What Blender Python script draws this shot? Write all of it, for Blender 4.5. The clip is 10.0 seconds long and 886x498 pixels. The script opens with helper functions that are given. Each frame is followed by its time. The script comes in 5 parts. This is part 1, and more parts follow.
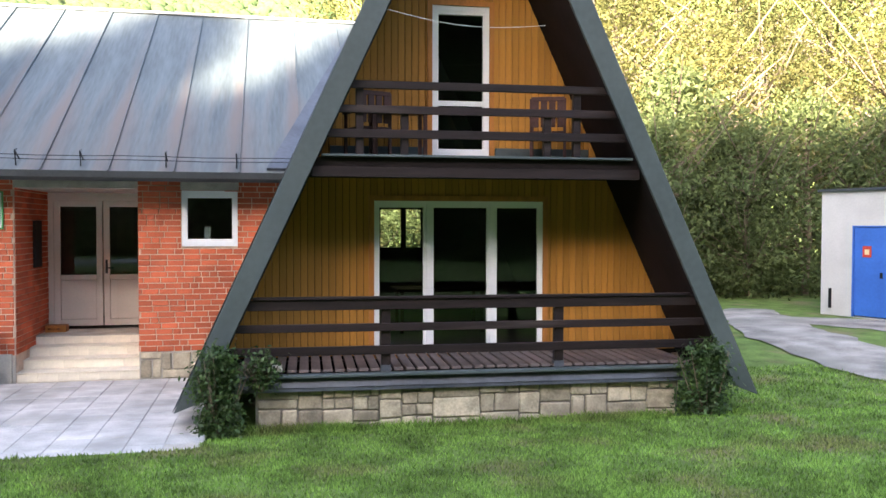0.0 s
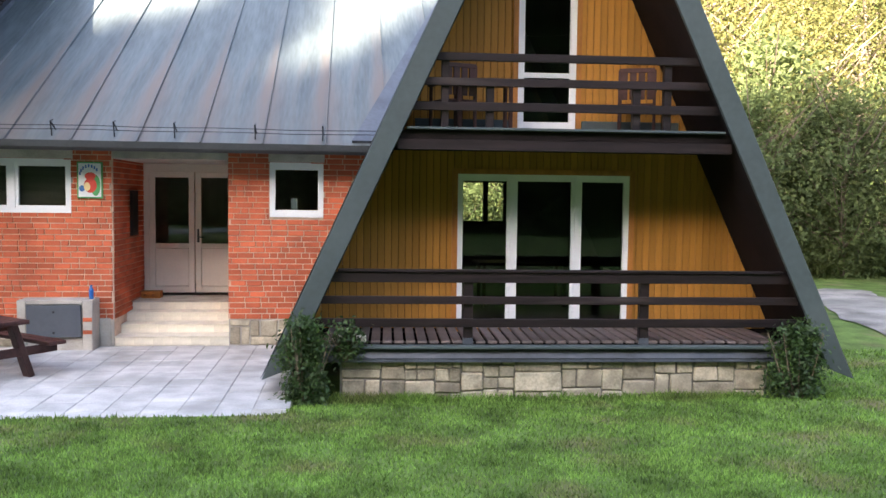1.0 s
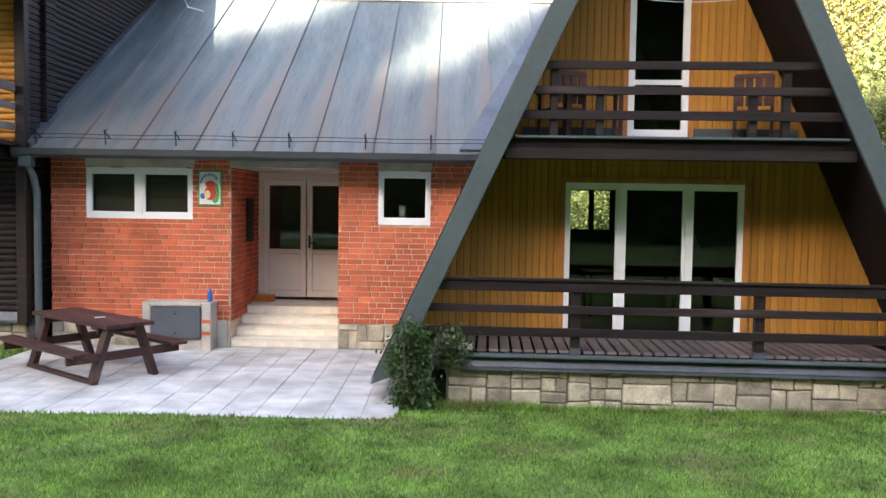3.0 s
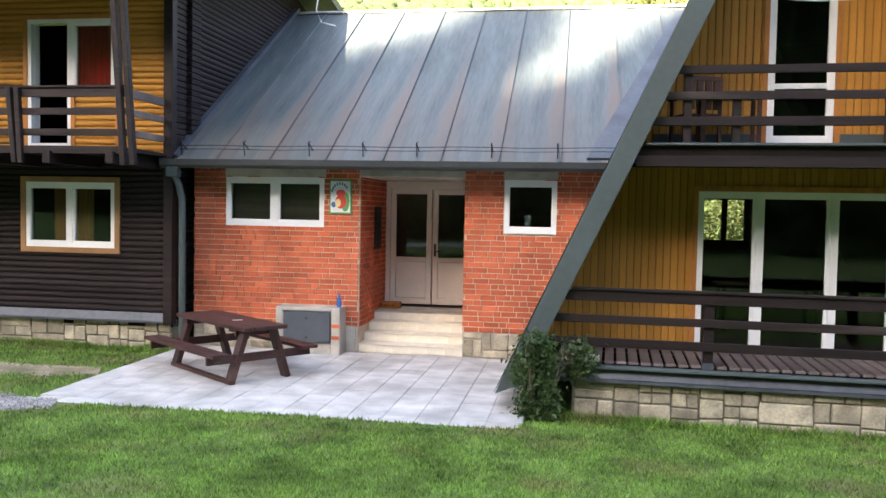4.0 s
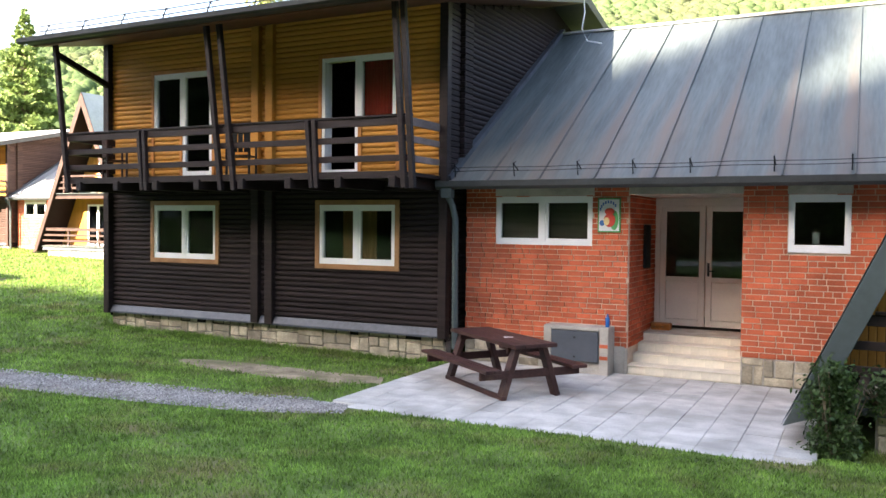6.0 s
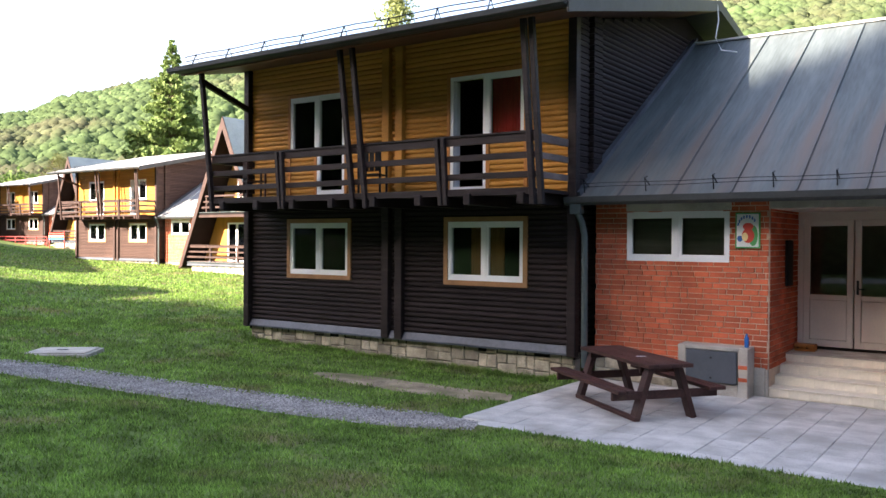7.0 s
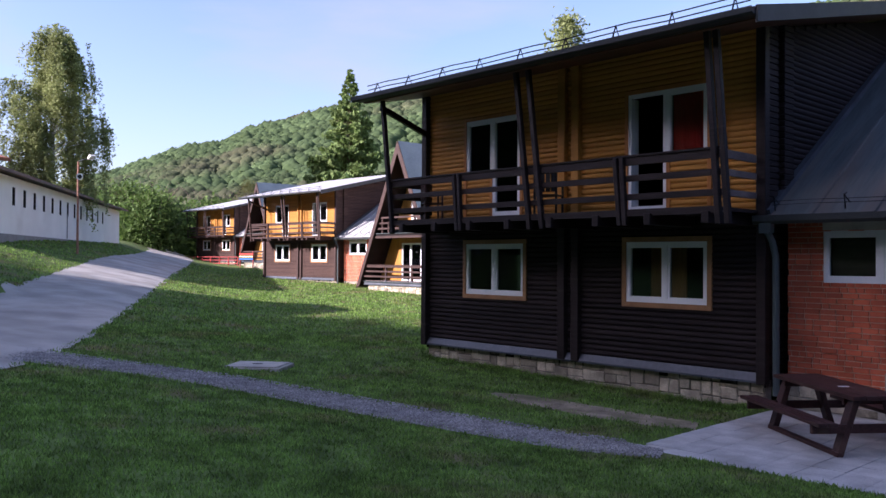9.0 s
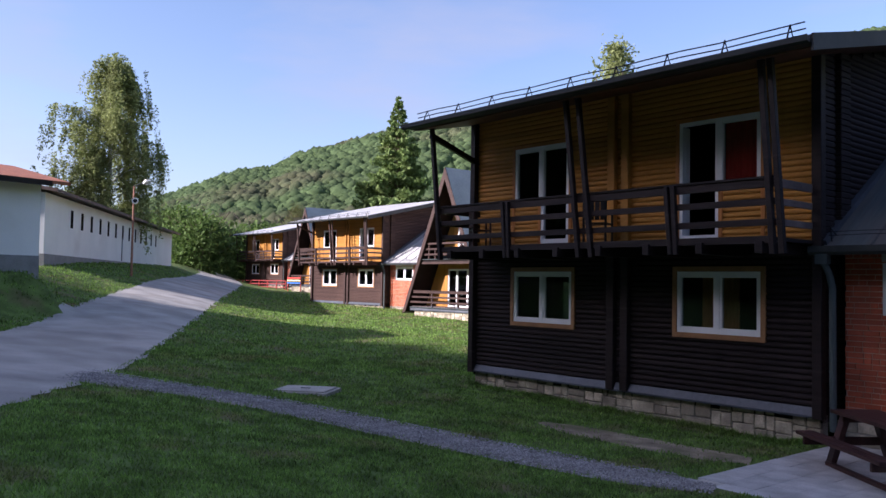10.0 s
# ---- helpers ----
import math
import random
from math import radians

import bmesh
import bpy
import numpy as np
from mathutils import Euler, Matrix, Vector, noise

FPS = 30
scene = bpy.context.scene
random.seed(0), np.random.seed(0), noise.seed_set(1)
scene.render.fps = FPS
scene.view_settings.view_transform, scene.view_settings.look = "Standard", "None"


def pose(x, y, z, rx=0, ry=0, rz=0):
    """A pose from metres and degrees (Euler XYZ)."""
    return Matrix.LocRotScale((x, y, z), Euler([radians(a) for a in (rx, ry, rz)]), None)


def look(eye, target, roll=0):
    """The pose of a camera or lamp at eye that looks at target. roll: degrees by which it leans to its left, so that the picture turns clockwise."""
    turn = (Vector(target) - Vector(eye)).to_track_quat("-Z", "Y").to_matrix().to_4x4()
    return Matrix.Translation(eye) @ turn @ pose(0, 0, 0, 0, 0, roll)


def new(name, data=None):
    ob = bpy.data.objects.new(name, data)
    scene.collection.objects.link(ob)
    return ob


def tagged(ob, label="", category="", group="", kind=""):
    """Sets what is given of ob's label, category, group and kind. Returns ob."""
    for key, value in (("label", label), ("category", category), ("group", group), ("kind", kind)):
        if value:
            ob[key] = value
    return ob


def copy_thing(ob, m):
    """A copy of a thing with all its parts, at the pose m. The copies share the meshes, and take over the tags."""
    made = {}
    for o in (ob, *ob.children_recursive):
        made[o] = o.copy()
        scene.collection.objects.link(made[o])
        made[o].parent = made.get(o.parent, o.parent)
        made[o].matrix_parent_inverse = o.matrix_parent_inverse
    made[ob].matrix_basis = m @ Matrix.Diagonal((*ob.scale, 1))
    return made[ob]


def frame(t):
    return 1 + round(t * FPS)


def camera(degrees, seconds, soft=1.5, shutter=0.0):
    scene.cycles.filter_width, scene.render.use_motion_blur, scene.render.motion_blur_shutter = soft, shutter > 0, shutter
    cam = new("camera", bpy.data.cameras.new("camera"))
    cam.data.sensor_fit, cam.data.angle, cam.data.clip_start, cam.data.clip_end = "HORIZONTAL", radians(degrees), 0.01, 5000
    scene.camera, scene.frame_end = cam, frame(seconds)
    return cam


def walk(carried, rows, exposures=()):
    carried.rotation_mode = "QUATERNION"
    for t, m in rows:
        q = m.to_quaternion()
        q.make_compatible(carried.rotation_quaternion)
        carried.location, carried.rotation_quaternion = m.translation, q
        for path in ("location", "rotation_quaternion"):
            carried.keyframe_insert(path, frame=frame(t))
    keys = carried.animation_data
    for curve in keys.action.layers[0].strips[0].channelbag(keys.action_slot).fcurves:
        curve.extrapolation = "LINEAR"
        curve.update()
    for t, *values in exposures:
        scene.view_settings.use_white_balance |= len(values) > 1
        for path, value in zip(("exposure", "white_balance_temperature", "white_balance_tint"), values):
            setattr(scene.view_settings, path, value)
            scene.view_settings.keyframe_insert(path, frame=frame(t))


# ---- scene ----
cam = camera(56.3, 10.0)
PATH = [
    (0, (0.307, -1.211, 2.476), (0.716, 0.746, 2.42), 0.1),
    (0.5, (0.291, -1.19, 2.476), (0.612, 0.781, 2.372), 0.3),
    (1, (0.264, -1.176, 2.48), (0.483, 0.808, 2.358), 0.7),
    (1.5, (0.248, -1.179, 2.494), (0.42, 0.809, 2.369), 0.9),
    (2, (0.23, -1.201, 2.503), (0.367, 0.791, 2.387), 0.9),
    (3.3, (0.169, -1.207, 2.502), (0.064, 0.787, 2.396), 0.9),
    (3.5, (0.157, -1.192, 2.499), (-0.009, 0.798, 2.397), 0.9),
    (4, (0.13, -1.189, 2.496), (-0.188, 0.783, 2.404), 1.1),
    (4.5, (0.077, -1.19, 2.493), (-0.389, 0.752, 2.405), 1.2),
    (5, (0.025, -1.198, 2.501), (-0.59, 0.703, 2.42), 1.1),
    (5.5, (-0.011, -1.205, 2.499), (-0.776, 0.642, 2.43), 0.8),
    (6, (-0.058, -1.211, 2.501), (-0.961, 0.573, 2.444), 0.6),
    (6.2, (-0.068, -1.217, 2.503), (-1.025, 0.539, 2.453), 0.6),
    (7.5, (-0.18, -1.27, 2.523), (-1.441, 0.282, 2.515), 0.2),
    (8, (-0.216, -1.306, 2.525), (-1.556, 0.179, 2.526), 0.2),
    (8.5, (-0.241, -1.339, 2.528), (-1.645, 0.085, 2.54), 0.3),
    (9, (-0.263, -1.367, 2.542), (-1.724, -0.002, 2.565), 0.3),
    (9.5, (-0.286, -1.396, 2.56), (-1.794, -0.082, 2.594), 0.4),
    (10, (-0.278, -1.424, 2.565), (-1.811, -0.143, 2.649), 1.0),
]
walk(cam, [(t, look(eye, target, roll)) for t, eye, target, roll in PATH],
     exposures=[(0, 3.55, 7000, 16), (4.5, 3.62, 7400, 14), (6.2, 3.2, 7200, 15), (7.5, 2.35, 6700, 20), (8.0, 2.0, 6350, 23), (8.5, 1.63, 5800, 31), (9.2, 1.27, 5750, 33), (10, 1.08, 5750, 28)])

# ---- light ----
SUN_EL, SUN_AZ = 24.0, -24.0        # a low sun behind the walker
world = bpy.data.worlds.new("sky")
scene.world = world
world.use_nodes = True
wn = world.node_tree.nodes
sky = wn.new("ShaderNodeTexSky")
sky.sky_type, sky.sun_disc = "NISHITA", False
sky.sun_elevation, sky.sun_rotation = radians(SUN_EL), radians(180 - SUN_AZ)
sky.air_density, sky.dust_density, sky.altitude = 1.0, 2.2, 300
tc = wn.new("ShaderNodeTexCoord")
cl_map = wn.new("ShaderNodeMapping")
cl_map.inputs["Scale"].default_value = (1.6, 2.6, 9.0)
cl_map.inputs["Rotation"].default_value = (0, 0.25, 0.5)
cl_noise = wn.new("ShaderNodeTexNoise")
cl_noise.inputs["Scale"].default_value, cl_noise.inputs["Detail"].default_value = 1.6, 7
cl_ramp = wn.new("ShaderNodeValToRGB")
cl_ramp.color_ramp.elements[0].position, cl_ramp.color_ramp.elements[1].position = 0.47, 0.85
cl_ramp.color_ramp.elements[1].color = (0.75, 0.75, 0.75, 1)
cl_mix = wn.new("ShaderNodeMixRGB")
cl_mix.inputs[2].default_value = (2.6, 2.75, 3.1, 1)
wl = world.node_tree.links
wl.new(tc.outputs["Generated"], cl_map.inputs["Vector"])
wl.new(cl_map.outputs["Vector"], cl_noise.inputs["Vector"])
wl.new(cl_noise.outputs["Fac"], cl_ramp.inputs["Fac"])
wl.new(cl_ramp.outputs["Color"], cl_mix.inputs["Fac"])
wl.new(sky.outputs["Color"], cl_mix.inputs[1])
wl.new(cl_mix.outputs["Color"], wn["Background"].inputs["Color"])
wn["Background"].inputs["Strength"].default_value = 0.108
sun = new("sun", bpy.data.lights.new("sun", "SUN"))
sun.data.energy, sun.data.angle, sun.data.color = 5.0, radians(0.9), (1.0, 0.93, 0.80)
a, e = radians(SUN_AZ), radians(SUN_EL)
SUN_DIR = Vector((math.sin(a) * math.cos(e), -math.cos(a) * math.cos(e), math.sin(e)))
sun.matrix_world = look(SUN_DIR * 100, (0, 0, 0))


# ---- materials ----
def mat(name, base, rough=0.7, var=0.25, scale=3.0, bump=0.15, bscale=60.0, metal=0.0, blotch=None, blotch_at=0.58,
        stretch=(1, 1, 1), rnd=0.0, island=0.0, spec=0.5, trans=0.0, world_size=False):
    m = bpy.data.materials.new(name)
    m.use_nodes = True
    n, l = m.node_tree.nodes, m.node_tree.links
    b = n["Principled BSDF"]
    geo = n.new("ShaderNodeTexCoord")
    mp = n.new("ShaderNodeMapping")
    mp.inputs["Scale"].default_value = stretch
    l.new(n.new("ShaderNodeNewGeometry").outputs["Position"] if world_size else geo.outputs["Object"], mp.inputs["Vector"])
    big, fine = n.new("ShaderNodeTexNoise"), n.new("ShaderNodeTexNoise")
    big.inputs["Scale"].default_value, big.inputs["Detail"].default_value = scale, 5
    fine.inputs["Scale"].default_value, fine.inputs["Detail"].default_value = bscale, 4
    for t in (big, fine):
        l.new(mp.outputs["Vector"], t.inputs["Vector"])
    add = n.new("ShaderNodeMath")
    add.operation = "ADD"
    half = n.new("ShaderNodeMath")
    half.operation = "MULTIPLY"
    half.inputs[1].default_value = 0.6
    l.new(fine.outputs["Fac"], half.inputs[0])
    l.new(big.outputs["Fac"], add.inputs[0])
    l.new(half.outputs[0], add.inputs[1])
    ramp = n.new("ShaderNodeValToRGB")
    ramp.color_ramp.elements[0].position, ramp.color_ramp.elements[1].position = 0.55, 1.05
    lo, hi = [c * (1 - var) for c in base], [min(1, c * (1 + var)) for c in base]
    ramp.color_ramp.elements[0].color, ramp.color_ramp.elements[1].color = (*lo, 1), (*hi, 1)
    l.new(add.outputs[0], ramp.inputs["Fac"])
    out = ramp.outputs["Color"]
    if blotch:
        bn = n.new("ShaderNodeTexNoise")
        bn.inputs["Scale"].default_value, bn.inputs["Detail"].default_value = scale * 0.45, 6
        l.new(mp.outputs["Vector"], bn.inputs["Vector"])
        br = n.new("ShaderNodeValToRGB")
        br.color_ramp.elements[0].position, br.color_ramp.elements[1].position = blotch_at - 0.06, blotch_at + 0.14
        l.new(bn.outputs["Fac"], br.inputs["Fac"])
        mx = n.new("ShaderNodeMixRGB")
        mx.inputs[2].default_value = (*blotch, 1)
        l.new(br.outputs["Color"], mx.inputs["Fac"])
        l.new(out, mx.inputs[1])
        out = mx.outputs["Color"]
    for k, node, sock in ((rnd, "ShaderNodeObjectInfo", "Random"), (island, "ShaderNodeNewGeometry", "Random Per Island")):
        if k:
            mr = n.new("ShaderNodeMapRange")
            mr.inputs["To Min"].default_value, mr.inputs["To Max"].default_value = 1 - k, 1 + k
            l.new(n.new(node).outputs[sock], mr.inputs["Value"])
            hs = n.new("ShaderNodeHueSaturation")
            l.new(mr.outputs["Result"], hs.inputs["Value"])
            l.new(out, hs.inputs["Color"])
            out = hs.outputs["Color"]
    l.new(out, b.inputs["Base Color"])
    b.inputs["Roughness"].default_value, b.inputs["Metallic"].default_value = rough, metal
    b.inputs["Specular IOR Level"].default_value = spec
    if bump:
        bp = n.new("ShaderNodeBump")
        bp.inputs["Strength"].default_value, bp.inputs["Distance"].default_value = bump, 0.01
        l.new(fine.outputs["Fac"], bp.inputs["Height"])
        l.new(bp.outputs["Normal"], b.inputs["Normal"])
    if trans:
        tr = n.new("ShaderNodeBsdfTranslucent")
        l.new(out, tr.inputs["Color"])
        ms = n.new("ShaderNodeMixShader")
        ms.inputs["Fac"].default_value = trans
        l.new(b.outputs[0], ms.inputs[1])
        l.new(tr.outputs[0], ms.inputs[2])
        l.new(ms.outputs[0], n["Material Output"].inputs["Surface"])
    return m


def glass_mat():
    m = bpy.data.materials.new("window_glass")
    m.use_nodes = True
    n, l = m.node_tree.nodes, m.node_tree.links
    tr, gl, mx, fr = (n.new("ShaderNodeBsdfTransparent"), n.new("ShaderNodeBsdfGlossy"), n.new("ShaderNodeMixShader"), n.new("ShaderNodeFresnel"))
    tr.inputs["Color"].default_value = (0.8, 0.84, 0.84, 1)
    gl.inputs["Roughness"].default_value = 0.02
    fr.inputs["IOR"].default_value = 1.5
    l.new(fr.outputs[0], mx.inputs["Fac"])
    l.new(tr.outputs[0], mx.inputs[1])
    l.new(gl.outputs[0], mx.inputs[2])
    l.new(mx.outputs[0], n["Material Output"].inputs["Surface"])
    return m


GLASS = glass_mat()
LAWN = mat("lawn", (0.10, 0.15, 0.036), 0.95, 0.5, 1.9, 1.0, 38, blotch=(0.17, 0.135, 0.07), blotch_at=0.58, spec=0.15)
BLADE = mat("grass_blade", (0.15, 0.25, 0.05), 0.8, 0.5, 1.9, 0, 9, blotch=(0.21, 0.215, 0.075), blotch_at=0.60, island=0.5, spec=0.25, trans=0.42)
GRAVEL = mat("gravel", (0.25, 0.225, 0.195), 0.95, 0.55, 1.2, 1.0, 45, blotch=(0.20, 0.19, 0.16), spec=0.2)
ROAD = mat("gravel_road", (0.37, 0.345, 0.305), 0.95, 0.3, 0.7, 1.0, 55, blotch=(0.31, 0.29, 0.25), spec=0.2)
DIRT = mat("bare_earth", (0.27, 0.22, 0.155), 0.95, 0.5, 3.0, 1.0, 40, blotch=(0.15, 0.14, 0.075), blotch_at=0.52, spec=0.1)
PAVER = mat("concrete_paver", (0.45, 0.435, 0.41), 0.85, 0.26, 2.5, 0.4, 50, blotch=(0.32, 0.305, 0.28), blotch_at=0.56, rnd=0.09, spec=0.25, world_size=True)
CONCRETE = mat("concrete", (0.42, 0.39, 0.34), 0.9, 0.25, 3, 0.3, 60, blotch=(0.28, 0.26, 0.22))
BRICK = mat("red_brick", (0.46, 0.105, 0.048), 0.85, 0.3, 2.0, 0.4, 60, rnd=0.2, spec=0.2, world_size=True)
BRICKS = mat("red_brick_joined", (0.46, 0.105, 0.048), 0.85, 0.3, 2.0, 0.4, 60, island=0.2, spec=0.2)
MORTAR = mat("mortar", (0.60, 0.46, 0.35), 0.95, 0.2, 6, 0.4, 80)
STONEBED = mat("stone_joint", (0.19, 0.17, 0.145), 0.95, 0.3, 6, 0.5, 50)
STONE = mat("plinth_stone", (0.37, 0.32, 0.235), 0.9, 0.35, 5, 0.7, 30, blotch=(0.24, 0.205, 0.155), blotch_at=0.54, rnd=0.34, spec=0.2, world_size=True)
STEPTILE = mat("cream_step_tile", (0.74, 0.68, 0.56), 0.5, 0.12, 5, 0.05, 50, blotch=(0.45, 0.39, 0.29), blotch_at=0.64, rnd=0.05)
DARKWOOD = mat("dark_brown_stain", (0.019, 0.0125, 0.0125), 0.5, 0.4, 2, 0.3, 30, stretch=(0.6, 0.6, 8), blotch=(0.06, 0.045, 0.04), blotch_at=0.66, rnd=0.2, spec=0.22)
LOGWOOD = mat("dark_log_siding", (0.022, 0.0155, 0.016), 0.62, 0.35, 1.5, 0.3, 25, stretch=(0.3, 1, 6), blotch=(0.045, 0.034, 0.029), blotch_at=0.66, rnd=0.25, spec=0.12)
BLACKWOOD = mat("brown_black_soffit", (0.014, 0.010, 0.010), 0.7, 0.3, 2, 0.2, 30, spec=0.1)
YELLOW = mat("ochre_siding", (0.42, 0.195, 0.04), 0.55, 0.22, 1.2, 0.2, 30, stretch=(4, 4, 0.35), blotch=(0.31, 0.135, 0.017), blotch_at=0.6, rnd=0.13, spec=0.2)
YELLOWH = mat("ochre_log_siding", (0.44, 0.205, 0.04), 0.55, 0.22, 1.2, 0.2, 30, stretch=(0.35, 4, 4), blotch=(0.31, 0.14, 0.02), blotch_at=0.6, rnd=0.13, spec=0.2)
ORANGE = mat("varnished_casing", (0.42, 0.17, 0.045), 0.45, 0.25, 3, 0.15, 40, stretch=(3, 3, 0.5), spec=0.25)
TAN = mat("pale_wood_casing", (0.30, 0.15, 0.06), 0.6, 0.25, 3, 0.15, 40)
PVC = mat("white_pvc", (0.80, 0.81, 0.82), 0.35, 0.04, 2, 0.0, 30)
DOORW = mat("cream_white_door", (0.74, 0.69, 0.63), 0.45, 0.05, 2, 0.02, 30)
FASCIA = mat("grey_green_sheet", (0.068, 0.085, 0.085), 0.5, 0.15, 1.2, 0.08, 12, blotch=(0.10, 0.12, 0.118), blotch_at=0.64, spec=0.25)
ROOF = mat("weathered_roof_sheet", (0.092, 0.112, 0.114), 0.5, 0.35, 1.6, 0.15, 9, metal=0.1, blotch=(0.155, 0.125, 0.105), blotch_at=0.58, stretch=(2.2, 0.22, 0.3), rnd=0.12, spec=0.35)
DARKROOF = mat("dark_roof_sheet", (0.06, 0.06, 0.062), 0.5, 0.2, 1, 0.1, 9, metal=0.2, spec=0.25)
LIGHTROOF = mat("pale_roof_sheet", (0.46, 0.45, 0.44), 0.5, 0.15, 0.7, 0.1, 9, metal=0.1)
GUTTER = mat("gutter_sheet", (0.045, 0.05, 0.053), 0.5, 0.2, 2, 0.05, 20, metal=0.1, spec=0.3)
SKIRT = mat("blue_grey_drip_sheet", (0.07, 0.078, 0.092), 0.45, 0.3, 1.5, 0.08, 14, metal=0.1, spec=0.4)
STEEL = mat("black_iron", (0.02, 0.02, 0.022), 0.5, 0.2, 5, 0.1, 40, metal=0.6)
LEAF_DARK = mat("dark_shade_leaves", (0.045, 0.075, 0.02), 0.7, 0.3, 0.4, 0, 6, island=0.35, trans=0.12, spec=0.15)
LEAF_SHRUB = mat("shrub_leaves", (0.12, 0.15, 0.055), 0.7, 0.3, 0.4, 0, 6, blotch=(0.07, 0.10, 0.035), island=0.4, trans=0.4, spec=0.2)
TABLEW = mat("red_brown_table_wood", (0.055, 0.024, 0.020), 0.5, 0.4, 3, 0.35, 25, stretch=(1, 1, 1), blotch=(0.22, 0.14, 0.10), blotch_at=0.70, spec=0.25)
DECK = mat("grey_deck_board", (0.16, 0.125, 0.115), 0.75, 0.3, 2, 0.3, 30, blotch=(0.09, 0.065, 0.06), rnd=0.2, spec=0.2)
GREYDOOR = mat("slate_grey_steel_door", (0.075, 0.085, 0.10), 0.45, 0.1, 3, 0.05, 20)
WHITEWALL = mat("white_render", (0.78, 0.77, 0.74), 0.9, 0.06, 0.6, 0.15, 20, blotch=(0.68, 0.66, 0.62), blotch_at=0.66)
GREYBASE = mat("grey_plinth_render", (0.24, 0.235, 0.23), 0.9, 0.15, 2, 0.2, 20)
TERRACOTTA = mat("terracotta_roof", (0.34, 0.12, 0.06), 0.8, 0.3, 4, 0.3, 12)
BLUEDOOR = mat("blue_painted_steel", (0.03, 0.13, 0.46), 0.5, 0.12, 1.5, 0.08, 15)
SHEDWALL = mat("pale_grey_render", (0.52, 0.50, 0.47), 0.9, 0.1, 1, 0.15, 20, blotch=(0.42, 0.40, 0.37))
BARK = mat("bark", (0.17, 0.13, 0.09), 0.95, 0.35, 6, 0.6, 20)
BIRCHBARK = mat("birch_bark", (0.55, 0.53, 0.5), 0.8, 0.2, 6, 0.3, 20, blotch=(0.06, 0.06, 0.06))
LEAF_SPRING = mat("spring_leaves", (0.122, 0.116, 0.036), 0.7, 0.25, 0.35, 0, 6, blotch=(0.085, 0.105, 0.034), blotch_at=0.53, island=0.25, rnd=0.25, trans=0.45, spec=0.2)
LEAF_GREEN = mat("green_leaves", (0.10, 0.16, 0.04), 0.7, 0.3, 0.4, 0, 6, blotch=(0.05, 0.09, 0.02), island=0.4, trans=0.4, spec=0.2)
LEAF_BIRCH = mat("birch_leaves", (0.24, 0.275, 0.105), 0.7, 0.25, 0.5, 0, 6, island=0.3, trans=0.4, spec=0.2)
LEAF_IVY = mat("dark_creeper_leaves", (0.045, 0.085, 0.022), 0.5, 0.3, 3, 0, 30, island=0.5, trans=0.25, spec=0.4)
NEEDLE = mat("spruce_needles", (0.17, 0.24, 0.075), 0.8, 0.3, 0.8, 0, 10, blotch=(0.13, 0.17, 0.05), island=0.35, trans=0.25, spec=0.2)
HILLWOOD = mat("hill_canopy", (0.088, 0.132, 0.056), 0.9, 0.25, 0.02, 0, 0.35, blotch=(0.118, 0.105, 0.068), blotch_at=0.57, island=0.12, trans=0.35, spec=0.1)
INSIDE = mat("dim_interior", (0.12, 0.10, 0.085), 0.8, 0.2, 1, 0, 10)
CURTAIN = mat("red_curtain", (0.78, 0.07, 0.06), 0.9, 0.3, 6, 0.1, 30, stretch=(8, 8, 0.4))
CURTAIN_TAN = mat("ochre_curtain", (0.50, 0.25, 0.09), 0.9, 0.3, 6, 0.1, 30, stretch=(8, 8, 0.4))
BLIND = mat("drawn_blind", (0.20, 0.17, 0.13), 0.9, 0.3, 2, 0, 20, stretch=(0.2, 1, 5))
SIGNW = mat("sign_white", (0.7, 0.73, 0.74), 0.5, 0.05, 2, 0, 20)
SIGNG = mat("sign_green", (0.06, 0.32, 0.10), 0.5, 0.1, 2, 0, 20)
SIGNR = mat("sign_red", (0.55, 0.05, 0.03), 0.5, 0.1, 2, 0, 20)
SIGNB = mat("sign_blue", (0.03, 0.14, 0.42), 0.5, 0.1, 2, 0, 20)
SIGNY = mat("sign_cream", (0.75, 0.6, 0.3), 0.5, 0.1, 2, 0, 20)
BOTTLE = mat("blue_bottle_plastic", (0.02, 0.13, 0.42), 0.2, 0.1, 2, 0, 20)
WHITEWOOD = mat("pale_plank", (0.6, 0.55, 0.45), 0.7, 0.2, 4, 0.2, 30)
RUST = mat("rusty_pole", (0.28, 0.13, 0.08), 0.7, 0.3, 4, 0.2, 20)
# LOGWOOD and DARKWOOD lightened and browned: sunlight on the far houses put into colour
FARLOG_LIT = mat("sunlit_brown_log_siding", (0.062, 0.036, 0.029), 0.62, 0.3, 1.5, 0.3, 25, stretch=(0.3, 1, 6), rnd=0.2, spec=0.15)
FARTRIM_LIT = mat("sunlit_red_brown_trim", (0.052, 0.030, 0.025), 0.6, 0.3, 2, 0.2, 25, spec=0.2)
REDFENCE = mat("red_rail_paint", (0.30, 0.035, 0.03), 0.5, 0.1, 3, 0, 20)


# ---- mesh helpers ----
def box(bm, x0, x1, y0, y1, z0, z1):
    v = [bm.verts.new(p) for p in ((x0, y0, z0), (x1, y0, z0), (x1, y1, z0), (x0, y1, z0), (x0, y0, z1), (x1, y0, z1), (x1, y1, z1), (x0, y1, z1))]
    for f in ((3, 2, 1, 0), (4, 5, 6, 7), (0, 1, 5, 4), (1, 2, 6, 5), (2, 3, 7, 6), (3, 0, 4, 7)):
        bm.faces.new([v[i] for i in f])
    return v


